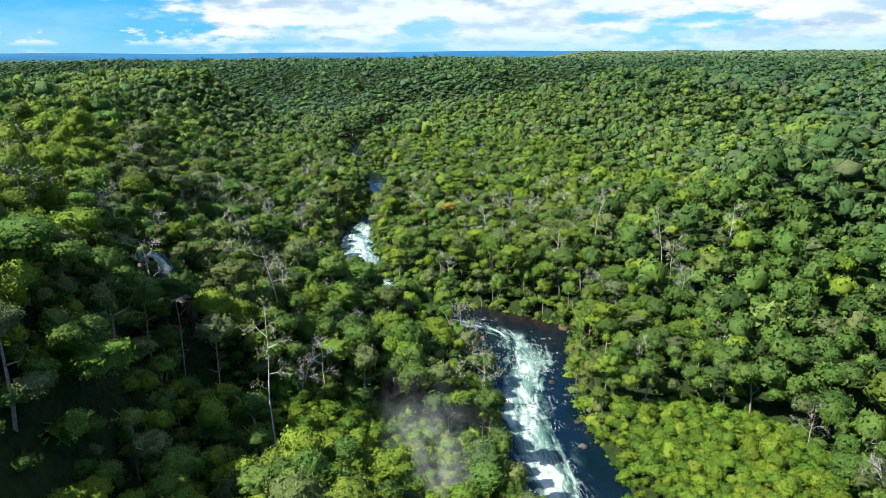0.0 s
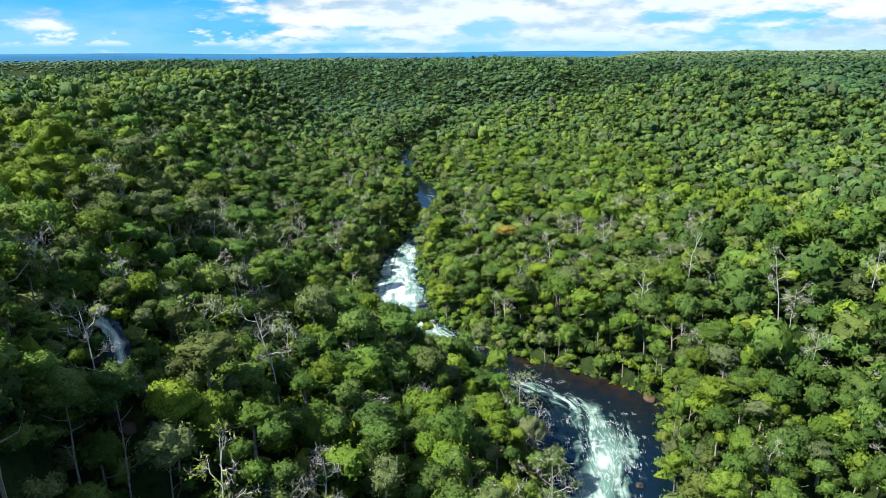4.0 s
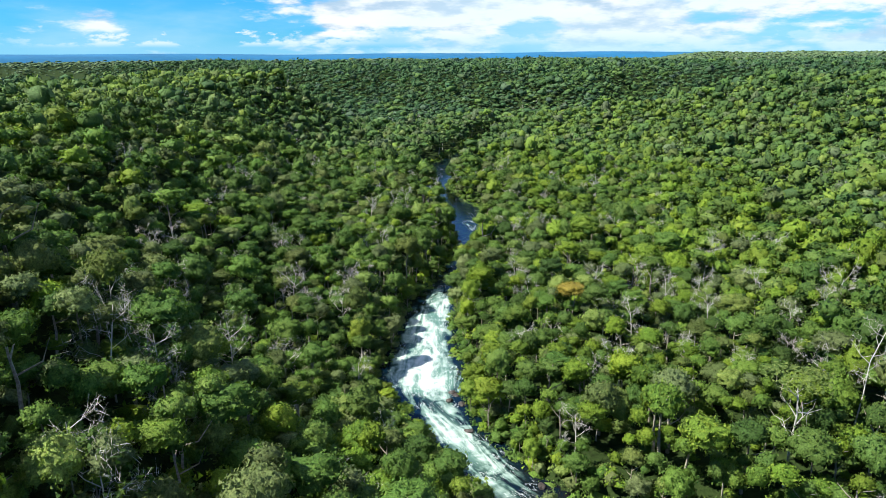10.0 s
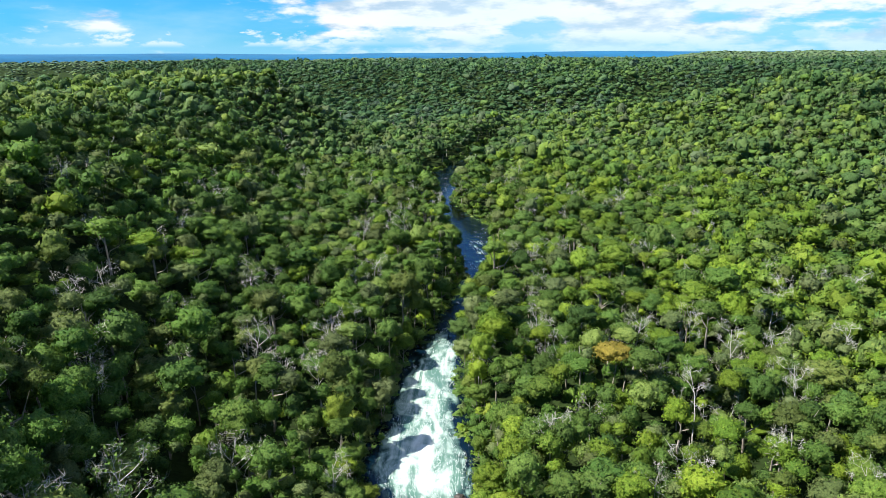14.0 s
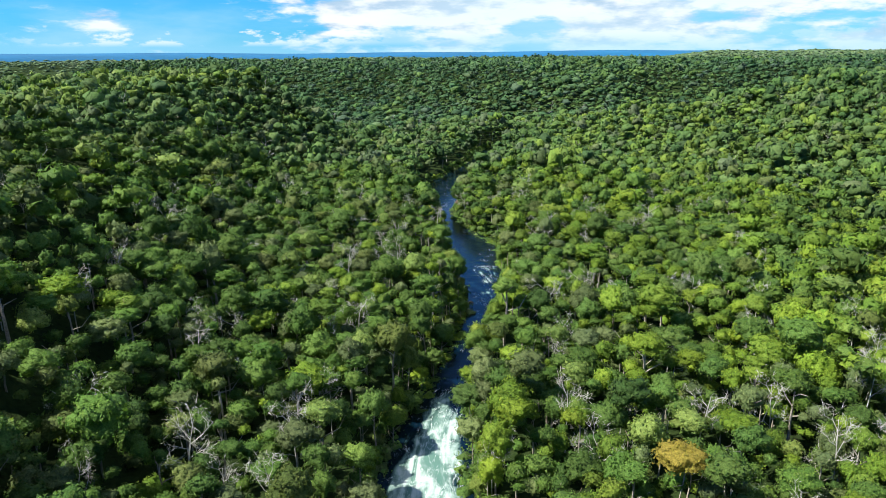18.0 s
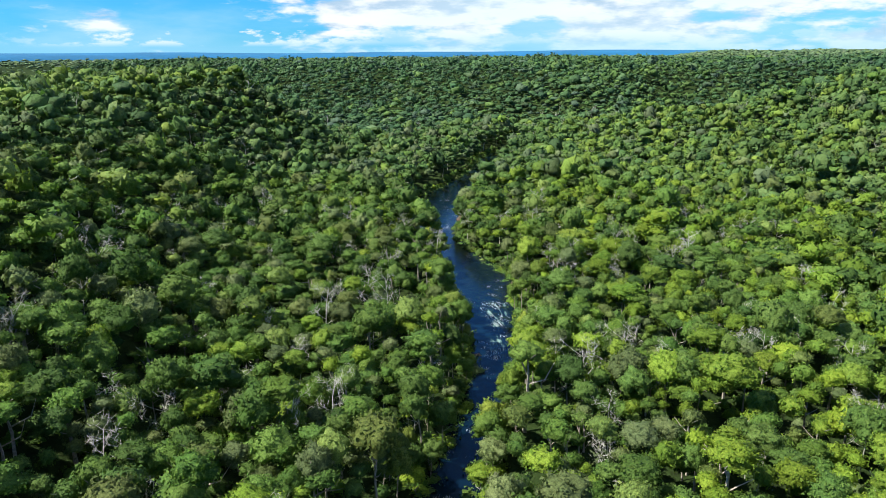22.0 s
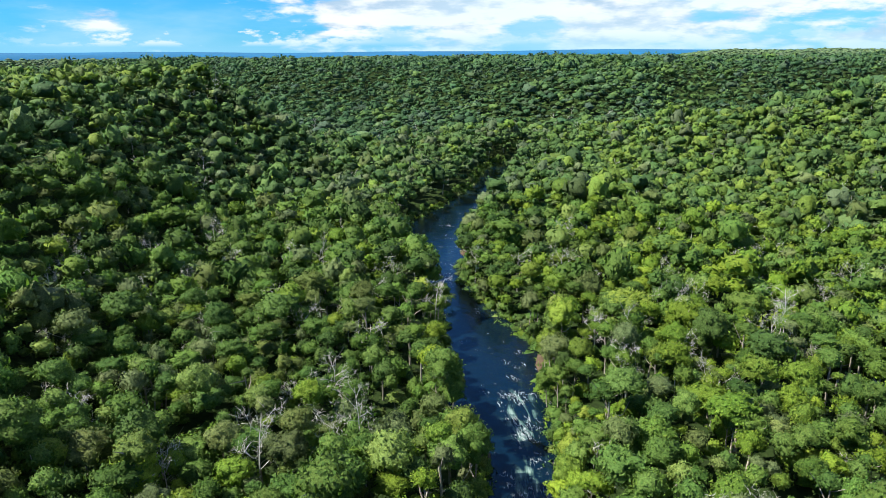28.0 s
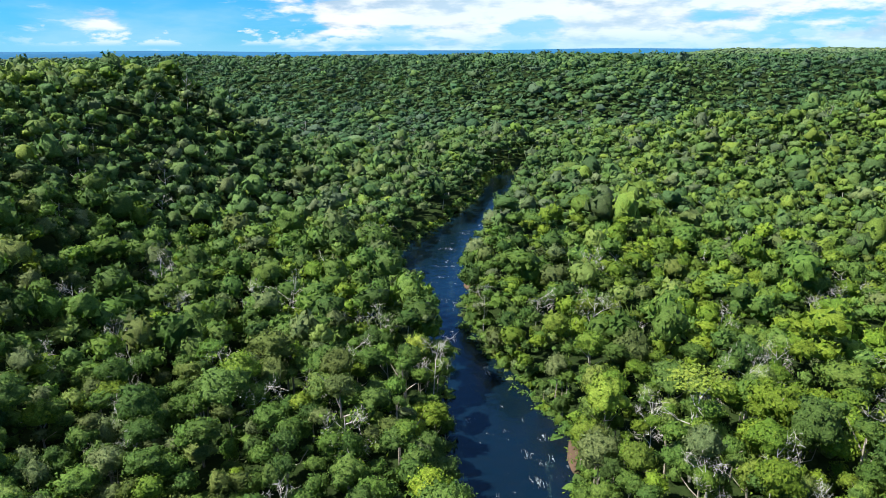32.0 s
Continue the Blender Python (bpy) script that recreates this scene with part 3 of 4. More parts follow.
# standing apart: x, y, height of the top, kind
LANDMARKS = [
    (34, 207, 17, "umbrella"), (62.5, 196, 25, "bare"), (81, 194, 28, "bare"), (46, 214, 25, "bare"), (-53, 178, 32, "tufted"), (-97, 264, 27, "bare"),
    (-53, 197, 27, "tufted"), (2.5, 268.5, 9.5, "orange"), (15.4, 256, 13, "bare"), (8.6, 287, 12, "bare"), (-68, 264, 17.5, "broad"), (-103, 344, 16, "broad"),
    (-57.6, 370, 13.5, "tufted"), (-66, 384.6, 11, "bare"), (-141, 423, 18, "bare"), (-94, 460, 11, "broad"), (-15, 415, 11.8, "light"), (19, 427, 13, "bare"),
    (-44.6, 112.5, 30.5, "screen"), (-49, 109.5, 31, "screen"), (-40.5, 117, 26, "screen"), (-38, 110, 24, "screen"), (-53, 104, 33, "screen"), (-25, 94, 33, "tufted"), (-34, 138, 31, "bare"), (-112, 202, 51, "palm"), (-106, 199, 48, "palm"), (-52, 459, 0, "leaning palm")]
LCLEAR = np.array([1.0 if q[3] in ("umbrella", "light", "orange") else 2.4 for q in LANDMARKS])
LX, LY = np.array([q[0] for q in LANDMARKS]), np.array([q[1] for q in LANDMARKS])


def scatter(x0, x1, y0, y1, cell, seed):
    r = np.random.default_rng(seed)
    nx, ny = int((x1 - x0) / cell), int((y1 - y0) / (cell * 0.866))
    X, Y = np.meshgrid(np.arange(nx), np.arange(ny))
    X = x0 + (X + 0.5 * (Y % 2) + r.uniform(-0.42, 0.42, X.shape)) * cell
    Y = y0 + (Y + r.uniform(-0.42, 0.42, Y.shape)) * cell * 0.866
    return X.ravel(), Y.ravel()


def seen_from(x, y):
    """How near the valley's flight line comes to a place ahead of it."""
    line = lerp(y, (0, 320), (0, -38))
    side = np.abs(x - line)
    ahead = np.maximum(88, side / 0.72)
    dist = np.hypot(side, np.maximum(ahead, y - 317))
    return np.where(y < ahead - 35, 9999.0, dist)


def dry(x, y, margin):
    return (np.abs(x - river_x(y)) > river_half(y) + margin) | (y > 850)


def glade(x, y):
    """Open, shrub-covered slopes beside the first rapids."""
    x = x + 3 * waves(x, y, 17, 41)
    a = np.hypot((x - 42) / 22, (y - 106) / 24) < 1
    b = np.hypot((x + 10) / 18, (y - 104) / 18) < 1
    return a | b


def fall_gap(x, y):
    """A gap in the trees before the waterfall."""
    return (np.abs(x + 50.5 - (127 - y) * 0.9) < 5.5) & (y > 104) & (y < 129)


def baked(name, shapes, x, y, z, radius, tall, tone, mat, seed, label, category):
    """Many crowns in one mesh."""
    r = np.random.default_rng(seed)
    pick = r.integers(0, len(shapes), len(x))
    turn = r.uniform(0, 6.283, len(x))
    V, Q, T, A, M, o = [], [], [], [], [], 0
    for k, (sv, sf, form) in enumerate(shapes):
        i = np.nonzero(pick == k)[0]
        if not len(i):
            continue
        c, s = np.cos(turn[i])[:, None], np.sin(turn[i])[:, None]
        vx = (sv[:, 0] * c - sv[:, 1] * s) * radius[i][:, None] + x[i][:, None]
        vy = (sv[:, 0] * s + sv[:, 1] * c) * radius[i][:, None] + y[i][:, None]
        vz = sv[:, 2] * (radius[i] * tall[i])[:, None] + z[i][:, None]
        V.append(np.stack((vx, vy, vz), -1).reshape(-1, 3))
        A.append(np.repeat(tone[i], len(sv)))
        M.append(np.stack((form[:, 0] * c - form[:, 1] * s, form[:, 0] * s + form[:, 1] * c, form[:, 2] + 0 * c), -1).reshape(-1, 3))
        off = o + np.arange(len(i))[:, None, None] * len(sv)
        for f in sf:
            (Q if f.shape[1] == 4 else T).append((f[None] + off).reshape(-1, f.shape[1]))
        o += len(i) * len(sv)
    faces = [np.concatenate(g) for g in (Q, T) if g]
    ob = mesh_object(name, np.concatenate(V), faces, mat, attrs={"tone": np.concatenate(A), "form": np.concatenate(M)}, shade=True)
    return tagged(ob, label, category, kind="stuff")


def tones(x, y, r):
    """Leaf tone for each tree: west slope shade painted in as darker tones, lighter on the eastern flats."""
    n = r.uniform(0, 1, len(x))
    # slope shade is put into the colour by lowering tones on shaded_slope
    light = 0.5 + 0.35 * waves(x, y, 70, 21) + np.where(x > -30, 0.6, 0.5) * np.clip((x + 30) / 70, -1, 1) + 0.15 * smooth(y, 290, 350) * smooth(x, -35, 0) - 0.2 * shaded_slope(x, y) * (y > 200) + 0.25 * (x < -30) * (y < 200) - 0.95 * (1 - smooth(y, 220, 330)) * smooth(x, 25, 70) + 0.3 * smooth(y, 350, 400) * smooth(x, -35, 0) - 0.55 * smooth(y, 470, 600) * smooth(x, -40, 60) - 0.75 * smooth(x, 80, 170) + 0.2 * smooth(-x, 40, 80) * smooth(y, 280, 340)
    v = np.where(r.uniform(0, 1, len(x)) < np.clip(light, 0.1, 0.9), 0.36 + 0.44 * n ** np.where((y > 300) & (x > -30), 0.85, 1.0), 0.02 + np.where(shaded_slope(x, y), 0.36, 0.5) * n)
    odd = r.uniform(0, 1, len(x))
    rim = smooth(ground_z(x, y), 30, 35) * (1 - smooth(y, 700, 760))
    v = np.where(odd < 0.10 + np.where(x < -35, np.where(y < 300, 0.2, 0.07), 0.0) + np.where(x > 0, 0.1, 0.45) * rim, np.where(rim > 0.4, 0.72, 0.83) + 0.12 * n, v)
    v = np.where(odd > 0.975, 0.97, v)
    return v


def edge_of_woods(x, y):
    return 440 + 75 * waves(x, y, 110, 44)


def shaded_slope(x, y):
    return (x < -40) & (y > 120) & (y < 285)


def plant():
    r = np.random.default_rng(31)
    # close and middle woods share one planting
    x, y = scatter(-480, 480, 62, 900, 3.7, 5)
    d = seen_from(x, y)
    clear = (np.hypot(x[:, None] - LX, y[:, None] - LY) > LCLEAR).all(1)
    keep = dry(x, y, 0.4) & ~glade(x, y) & (d < edge_of_woods(x, y)) & clear & ~fall_gap(x, y)
    keep &= ~(shaded_slope(x, y) & (r.uniform(0, 1, len(x)) < 0.05))
    x, y, d = x[keep], y[keep], d[keep]
    rad = np.clip(r.lognormal(0.77, 0.36, len(x)), 1.2, 5.2)
    shore = np.abs(x - river_x(y)) - river_half(y)
    rad = np.where(shore < 4, np.minimum(rad, 3.8), rad)
    tall = r.uniform(0.95, 1.5, len(x))
    top = np.clip(5.0 + rad * 1.5 + r.normal(0, 1, len(x)) * np.where(shaded_slope(x, y), 2.5, 1.7), 3.2, 16)
    west = x < river_x(y)
    top = np.where(shore < 3, top * np.where(west & (y > 315), 1.05, 0.85), top)
    top = top + 2.6 * (west & (shore < 9) & (y > 320))
    low = (y > 186) & (y < 246) & (x < river_x(y)) & (shore < 13)
    top, rad = np.where(low, np.minimum(top, 4.6), top), np.where(low, np.minimum(rad, 2.7), rad)
    z = ground_z(x, y) + top
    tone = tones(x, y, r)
    near = d < 128
    # single trees stand along the river
    along = near & (shore < 24) & (y > 95) & (y < 450)
    idx = np.nonzero(along)[0]
    single = np.zeros(len(x), bool)
    single[idx[np.argsort(shore[idx])[:300]]] = True
    m = near & ~single
    small, large = m & (rad < 2.7), m & (rad >= 2.7)
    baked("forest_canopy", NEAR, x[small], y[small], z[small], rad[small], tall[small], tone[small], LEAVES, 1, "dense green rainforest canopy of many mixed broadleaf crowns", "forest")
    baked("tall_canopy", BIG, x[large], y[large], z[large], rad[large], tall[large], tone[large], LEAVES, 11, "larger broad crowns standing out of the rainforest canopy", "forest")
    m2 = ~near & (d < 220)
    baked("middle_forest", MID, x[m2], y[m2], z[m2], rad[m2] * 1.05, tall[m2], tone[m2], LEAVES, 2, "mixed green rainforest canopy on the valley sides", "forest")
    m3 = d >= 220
    baked("back_forest", BACK, x[m3], y[m3], z[m3], rad[m3] * 1.08, tall[m3], tone[m3], HAZED_BACK_LEAVES, 8, "mixed green rainforest canopy up to the plateau's edge", "forest")
    # trunks and limbs under the close crowns
    stems = [limbs(50 + k, 1.0, 0.42, 3, 0, 0.024, 0.1, 0.55, 3) for k in range(5)]
    frames = [join([q[0]] + q[1]) for q in stems]
    V, F, o = [], [], 0
    pick = r.integers(0, 5, len(x))
    for i in np.nonzero(m)[0][::5]:
        sv, sf = frames[pick[i]]
        h = top[i] + rad[i] * 0.25
        V.append(sv * np.array((h, h, h + 1)) + np.array((x[i], y[i], z[i] - top[i] - 1)))
        F.append(sf + o)
        o += len(sv)
    tagged(mesh_object("forest_trunks", np.concatenate(V), np.concatenate(F), BARK), "grey-brown trunks and limbs under the canopy", "trunks", kind="stuff")
    # low growth between the trees and along the banks
    ux, uy = scatter(-200, 170, 66, 560, 3.9, 15)
    us = np.abs(ux - river_x(uy)) - river_half(uy)
    uk = (us > -0.4) & (seen_from(ux, uy) < 260) & (r.uniform(0, 1, len(ux)) < np.where((us < 4) | ((gully(ux, uy) > 0.02) & (gully(ux, uy) < 0.99)), 1.0, np.where((ux < -12) & (uy < 225), 1.0, np.where((seen_from(ux, uy) < 150) & ~shaded_slope(ux, uy), 0.45, 0.15)))) & ~glade(ux, uy) & ~fall_gap(ux, uy)
    bx, by = scatter(-100, 60, 95, 730, 2.1, 16)
    bs = np.abs(bx - river_x(by)) - river_half(by)
    bk = (bs > -0.7) & (bs < np.where((by > 150) & (by < 245), 7.0, 3.5)) & ~glade(bx, by)
    ux, uy = np.concatenate((ux[uk], bx[bk])), np.concatenate((uy[uk], by[bk]))
    ur = r.uniform(1.3, 2.6, len(ux)) * np.where((ux < -12) & (uy < 225), 1.35, 1.0)
    baked("undergrowth", BUSH, ux, uy, ground_z(ux, uy) + ur * np.where((ux < -12) & (uy < 225), 1.0, 0.55), ur, r.uniform(0.8, 1.3, len(ux)), tones(ux, uy, r), LEAVES, 3, "leafy bushes and saplings under the trees and on the banks", "bushes")
    # far woods, and a plain belt of trees round the rest
    for name, cell, d0, d1, mean, seed, words in (("far_forest", 4.9, 430, 600, 1.0, 6, "green rainforest on the far slopes"), ("plateau_forest", 6.4, 600, 1400, 1.22, 9, "green rainforest rolling over the plateau"),
                                                  ("near_belt", 8.5, 9000, 99999, 1.6, 10, "green rainforest on the slopes below the start of the flight")):
        if d0 < 9000:
            fx, fy = scatter(-1300, 1300, 60, 1750, cell, seed)
        else:
            fx, fy = scatter(-330, 330, -110, 330, cell, seed)
        fd = seen_from(fx, fy)
        fk = (fd >= (edge_of_woods(fx, fy) if d0 == 430 else d0)) & (fd < d1) & dry(fx, fy, 1.0) & (gully(fx, fy) < 0.97)
        fx, fy = fx[fk], fy[fk]
        fr = np.clip(r.lognormal(mean, 0.38, len(fx)), 1.5, 9)
        baked(name, FAR if d0 == 430 else DOME, fx, fy, ground_z(fx, fy) + 4.2 + 0.75 * fr + r.normal(0, 1.2, len(fx)), fr, r.uniform(0.75, 1.2, len(fx)), tones(fx, fy, r), HAZED_FAR_LEAVES, seed, words, "forest")
    # woods towards the horizon
    n = 27000
    rr = 1400 + 3200 * r.uniform(0, 1, n) ** 1.35
    aa = r.uniform(-0.85, 0.75, n)
    hx, hy = -38 + rr * np.sin(aa), 317 + rr * np.cos(aa)
    hr = rr / 1400 * r.uniform(5.5, 8.5, n)
    baked("distant_forest", DIM, hx, hy, ground_z(hx, hy) + 6 + r.normal(0, 1.5, n), hr, r.uniform(0.35, 0.55, n), tones(hx, hy, r), HAZED_DISTANT_LEAVES, 5, "distant rainforest reaching the horizon", "forest")
    return x[single], y[single], rad[single], top[single], tall[single], tone[single], shore[single]


SINGLES = plant()


# ---- single trees ----
def part(name, verts, faces, mat, parent, label="", form=None):
    if form is None:
        form = unit(np.asarray(verts) - np.mean(verts, 0) + np.array((0, 0, 0.4)))
    ob = mesh_object(name, verts, faces, mat, parent, {"form": form}, shade=name == "crown")
    if label:
        ob["label"] = label
    return ob


def thing(name, label, category, group=""):
    ob = new(name)
    ob.empty_display_size = 0.5
    return tagged(ob, label, category, group)


def broadleaf_tree(seed, flat, label, leaves, group, lobes=20, sprays=760, size=0.054, height=7.0, radius=3.6):
    root = thing("broadleaf_tree", label, "tree", group)
    trunk, main, _ = limbs(seed, height, radius * 0.8, 5, 0, 0.17, 0.1, 0.45)
    part("trunk", *trunk, BARK, root)
    for v, f in main:
        part("limb", v, f, BARK, root)
    v, f, form = crown_shape(seed, lobes, sprays, size, flat, ICO3, skirt=-0.5, lobe=(0.17, 0.31))
    part("crown", v * radius + np.array((0, 0, height + 0.3)), f, leaves, root, "", form)
    return root


BARE = "pale bare trees above the canopy"


def bare_tree(seed, height, reach, label, tufts=0, leaves=None, count=6, thick=0.095, start=0.45):
    root = thing("bare_tree", label, "tree", BARE)
    trunk, main, tips = limbs(seed, height, reach, count, 2, thick, 0.2, start, 3)
    part("trunk", *trunk, PALE_BARK, root)
    for v, f in main:
        part("limb", v, f, PALE_BARK, root)
    r = np.random.default_rng(seed + 5)
    at = tips[r.integers(0, len(tips), 260)] + r.normal(size=(260, 3)) * 0.12
    way = unit(r.normal(size=(260, 3)) + np.array((0, 0, 0.5))) * r.uniform(0.5, 1.2, (260, 1))
    wide = unit(np.cross(way, r.normal(size=(260, 3)))) * 0.02
    tagged(part("twig_spray", np.stack((at - wide, at + wide, at + way), 1).reshape(-1, 3), np.arange(780).reshape(-1, 3), PALE_BARK, root, "fine pale twigs"), kind="stuff")
    if tufts:
        p = tips[r.integers(0, len(tips), tufts)] + r.normal(size=(tufts, 3)) * 0.45
        v, f = cards(r, p, unit(r.normal(size=(tufts, 3)) + np.array((0, 0, 0.6))), r.uniform(0.16, 0.34, tufts))
        part("foliage", v, f, leaves or PALE_LEAVES, root, "sparse leaf tufts at the twig ends")
    return root


def umbrella_tree(seed, height, radius, leaves, label):
    """A spreading tree: limbs fan out under flat layered plates of leaves."""
    root = thing("umbrella_tree", label, "tree", "spreading flat-topped trees")
    trunk, main, tips = limbs(seed, height * 0.85, radius * 0.9, 7, 1, 0.24, 0.06, 0.5)
    part("trunk", *trunk, PALE_BARK, root, "pale forked trunk")
    for v, f in main:
        part("limb", v, f, PALE_BARK, root)
    r = np.random.default_rng(seed)
    P = []
    for k in range(19):
        a, q = k * 2.4, radius * math.sqrt((k + 0.5) / 19) * 0.88
        c = np.array((math.cos(a) * q, math.sin(a) * q, height - 0.05 * q * q + r.uniform(-0.5, 0.3)))
        P.append(c + r.normal(size=(40, 3)) * np.array((0.15 * radius, 0.15 * radius, 0.14)))
    P = np.concatenate(P)
    v, f = cards(r, P, unit(np.array((0, 0, 1.2)) + r.normal(size=P.shape) * 0.45), r.uniform(0.2, 0.42, len(P)))
    part("crown", v, f, leaves, root, "", unit(v - np.array((0, 0, height - 0.8 * radius))))
    return root


def palm_tree(seed, height, lean, label):
    root = thing("palm_tree", label, "palm", "palms")
    pts = [np.array((lean[0] * t * t, lean[1] * t * t, height * t)) for t in np.linspace(0, 1, 6)]
    part("trunk", *tube(pts, [0.17 - 0.014 * k for k in range(6)], 7), PALE_BARK, root)
    for k in range(13):
        a = k * 2.4
        up = 1.0 - 1.5 * (k / 13)
        out = np.array((math.cos(a), math.sin(a), 0))
        V, F, o = [], [], 0
        spine = [pts[-1] + out * 2.8 * t + np.array((0, 0, up * 1.5 * t - 2.0 * t * t)) for t in np.linspace(0, 1, 11)]
        for s, q in enumerate(spine[:-1]):
            t = s / 10
            for side in (-1, 1):
                w = np.array((-math.sin(a), math.cos(a), 0)) * side
                l = 0.8 * math.sin(0.35 + 2.5 * t)
                V.append(np.stack((q, spine[s + 1], q + w * l + out * 0.4 + np.array((0, 0, -0.35 * l)))))
                F.append(np.arange(3)[None] + o)
                o += 3
        part("frond", np.concatenate(V), np.concatenate(F), BRIGHT_LEAVES, root)
    return root


def ground_at(x, y):
    return float(ground_z(x, y))


GROUP = "broadleaf trees along the river"
KINDS = [broadleaf_tree(900 + k, (0.55, 0.72, 0.62, 0.85, 0.5, 0.66, 0.6)[k], lab, mat, GROUP, size=sz) for k, (lab, mat, sz) in enumerate((
    ("dense mid-green broadleaf tree in the riverside forest", LEAVES, 0.054), ("tall rounded green broadleaf tree near the river", LEAVES, 0.05),
    ("green broadleaf tree with a lumpy spreading crown", LEAVES, 0.056), ("narrow upright green tree of the riverside forest", LEAVES, 0.054),
    ("low broad-crowned green tree beside the water", LEAVES, 0.056), ("bright yellow-green broadleaf tree near the bank", BRIGHT_LEAVES, 0.054),
    ("dull grey-green tree with thin foliage near the river", PALE_LEAVES, 0.047)))]


def plant_singles():
    r = np.random.default_rng(77)
    used = set()
    for x, y, rad, top, tall, tone, shore in zip(*SINGLES):
        k = int(r.choice(7, p=(0.21, 0.2, 0.19, 0.14, 0.15, 0.07, 0.04)))
        s, sz = rad / 3.6, (top + rad * 0.1) / 7.3
        z = ground_at(x, y) - 0.3
        ob = KINDS[k] if k not in used else copy_thing(KINDS[k], pose(x, y, z))
        used.add(k)
        ob.location = (x, y, z)
        ob.rotation_euler = (float(r.normal(0, 0.04)), float(r.normal(0, 0.04)), float(r.uniform(0, 6.28)))
        ob.scale = (s, s, min(max(sz, s * 0.75), s * 1.5))


plant_singles()


def plant_landmarks():
    r = np.random.default_rng(91)
    for k, (x, y, top, kind) in enumerate(LANDMARKS):
        base = ground_at(x, y) - 0.3
        h = top - base
        if kind == "umbrella":
            ob = umbrella_tree(500 + k, h, 5.2, LEAVES, "green umbrella-shaped tree on a pale forked trunk")
        elif kind == "light":
            ob = umbrella_tree(500 + k, h, 5.0, BRIGHT_LEAVES, "light green flat-topped tree standing above the canopy")
        elif kind == "orange":
            ob = broadleaf_tree(500 + k, 0.45, "tree with orange-yellow foliage among green crowns", ORANGE_LEAVES, "", height=h - 1.5, radius=4.2)
        elif kind == "screen":
            ob = broadleaf_tree(500 + k, 0.8, "tall green tree rising out of the ravine below the waterfall", LEAVES, "trees in the ravine", height=h - 2.6, radius=3.9)
        elif kind == "tufted":
            ob = bare_tree(500 + k, h * 0.9, 3.4, "tall slender tree with a pale trunk and green tufts", 300, BRIGHT_LEAVES if k % 2 else LEAVES, 8, 0.14, 0.55)
        elif kind == "broad":
            ob = bare_tree(500 + k, h * 0.72, 5.2, "broad leafless tree with spreading pale grey branches", 60, None, 9, 0.16, 0.5)
        elif kind == "palm":
            ob = palm_tree(500 + k, h - 1.0, (1.5, -1.0), "palm with drooping fronds above the slope forest")
        elif kind == "leaning palm":
            x, y = -61.5, 459.0
            base = ground_at(x, y)
            ob = palm_tree(500 + k, 5.5, (6.5, -1.5), "small palm leaning out over the dark river")
        else:
            ob = bare_tree(500 + k, h * 0.85, 3.6, "leafless pale grey tree rising above green crowns", 0, None, 7, 0.15, 0.5)
        ob.location = (x, y, base)
        if kind == "leaning palm":
            ob.scale = (0.75, 0.75, 0.75)
        ob.rotation_euler = (0, 0, 0 if "palm" in kind else float(r.uniform(0, 6.28)))


plant_landmarks()


def plant_bare():
    """Pale bare and thin-leaved trees strewn through the woods."""
    r = np.random.default_rng(55)
    kinds = [bare_tree(700, 9.0, 3.0, "leafless pale grey tree among green crowns"), bare_tree(701, 10.0, 2.4, "slender leafless tree with whitish branches"),
             bare_tree(702, 8.0, 3.6, "half-bare grey tree with sparse pale leaf tufts", 110), bare_tree(703, 9.0, 2.8, "thin pale-barked tree with a few green leaf tufts", 170, LEAVES),
             bare_tree(704, 7.0, 3.4, "low spreading dead tree with pale branches", 0, None, 8)]
    x, y = scatter(-190, 130, 95, 560, 15.8, 27)
    d = seen_from(x, y)
    ok = (d < 172) & dry(x, y, 2.5) & ~glade(x, y) & (gully(x, y) < 0.3) & (r.uniform(0, 1, len(x)) < 0.68)
    x, y = x[ok], y[ok]
    first = set()
    for a, b in zip(x, y):
        k = int(r.integers(0, 5))
        z = ground_at(a, b) - 0.4
        ob = kinds[k] if k not in first else copy_thing(kinds[k], pose(a, b, z))
        first.add(k)
        s = r.uniform(1.0, 1.45)
        ob.location, ob.rotation_euler, ob.scale = (a, b, z), (0, 0, float(r.uniform(0, 6.28))), (s, s, s * r.uniform(0.95, 1.2))
    # farther ones, too small to tell apart
    shapes = []
    for k in range(4):
        trunk, main, _ = limbs(720 + k, 9.0, 3.0, 5, 1, 0.15, 0.2, 0.5, 3)
        v, f = join([trunk] + main)
        shapes.append((v, [f], 0 * v))
    x, y = scatter(-420, 420, 150, 860, 25, 28)
    d = seen_from(x, y)
    ok = (d >= 172) & (d < 560) & dry(x, y, 3) & (r.uniform(0, 1, len(x)) < 0.7)
    x, y = x[ok], y[ok]
    n = len(x)
    baked("far_bare_trees", shapes, x, y, ground_z(x, y), r.uniform(1.0, 1.4, n), r.uniform(0.9, 1.1, n), 0 * x, PALE_BARK, 12, "pale bare trees scattered over the far slopes", "trees")


plant_bare()


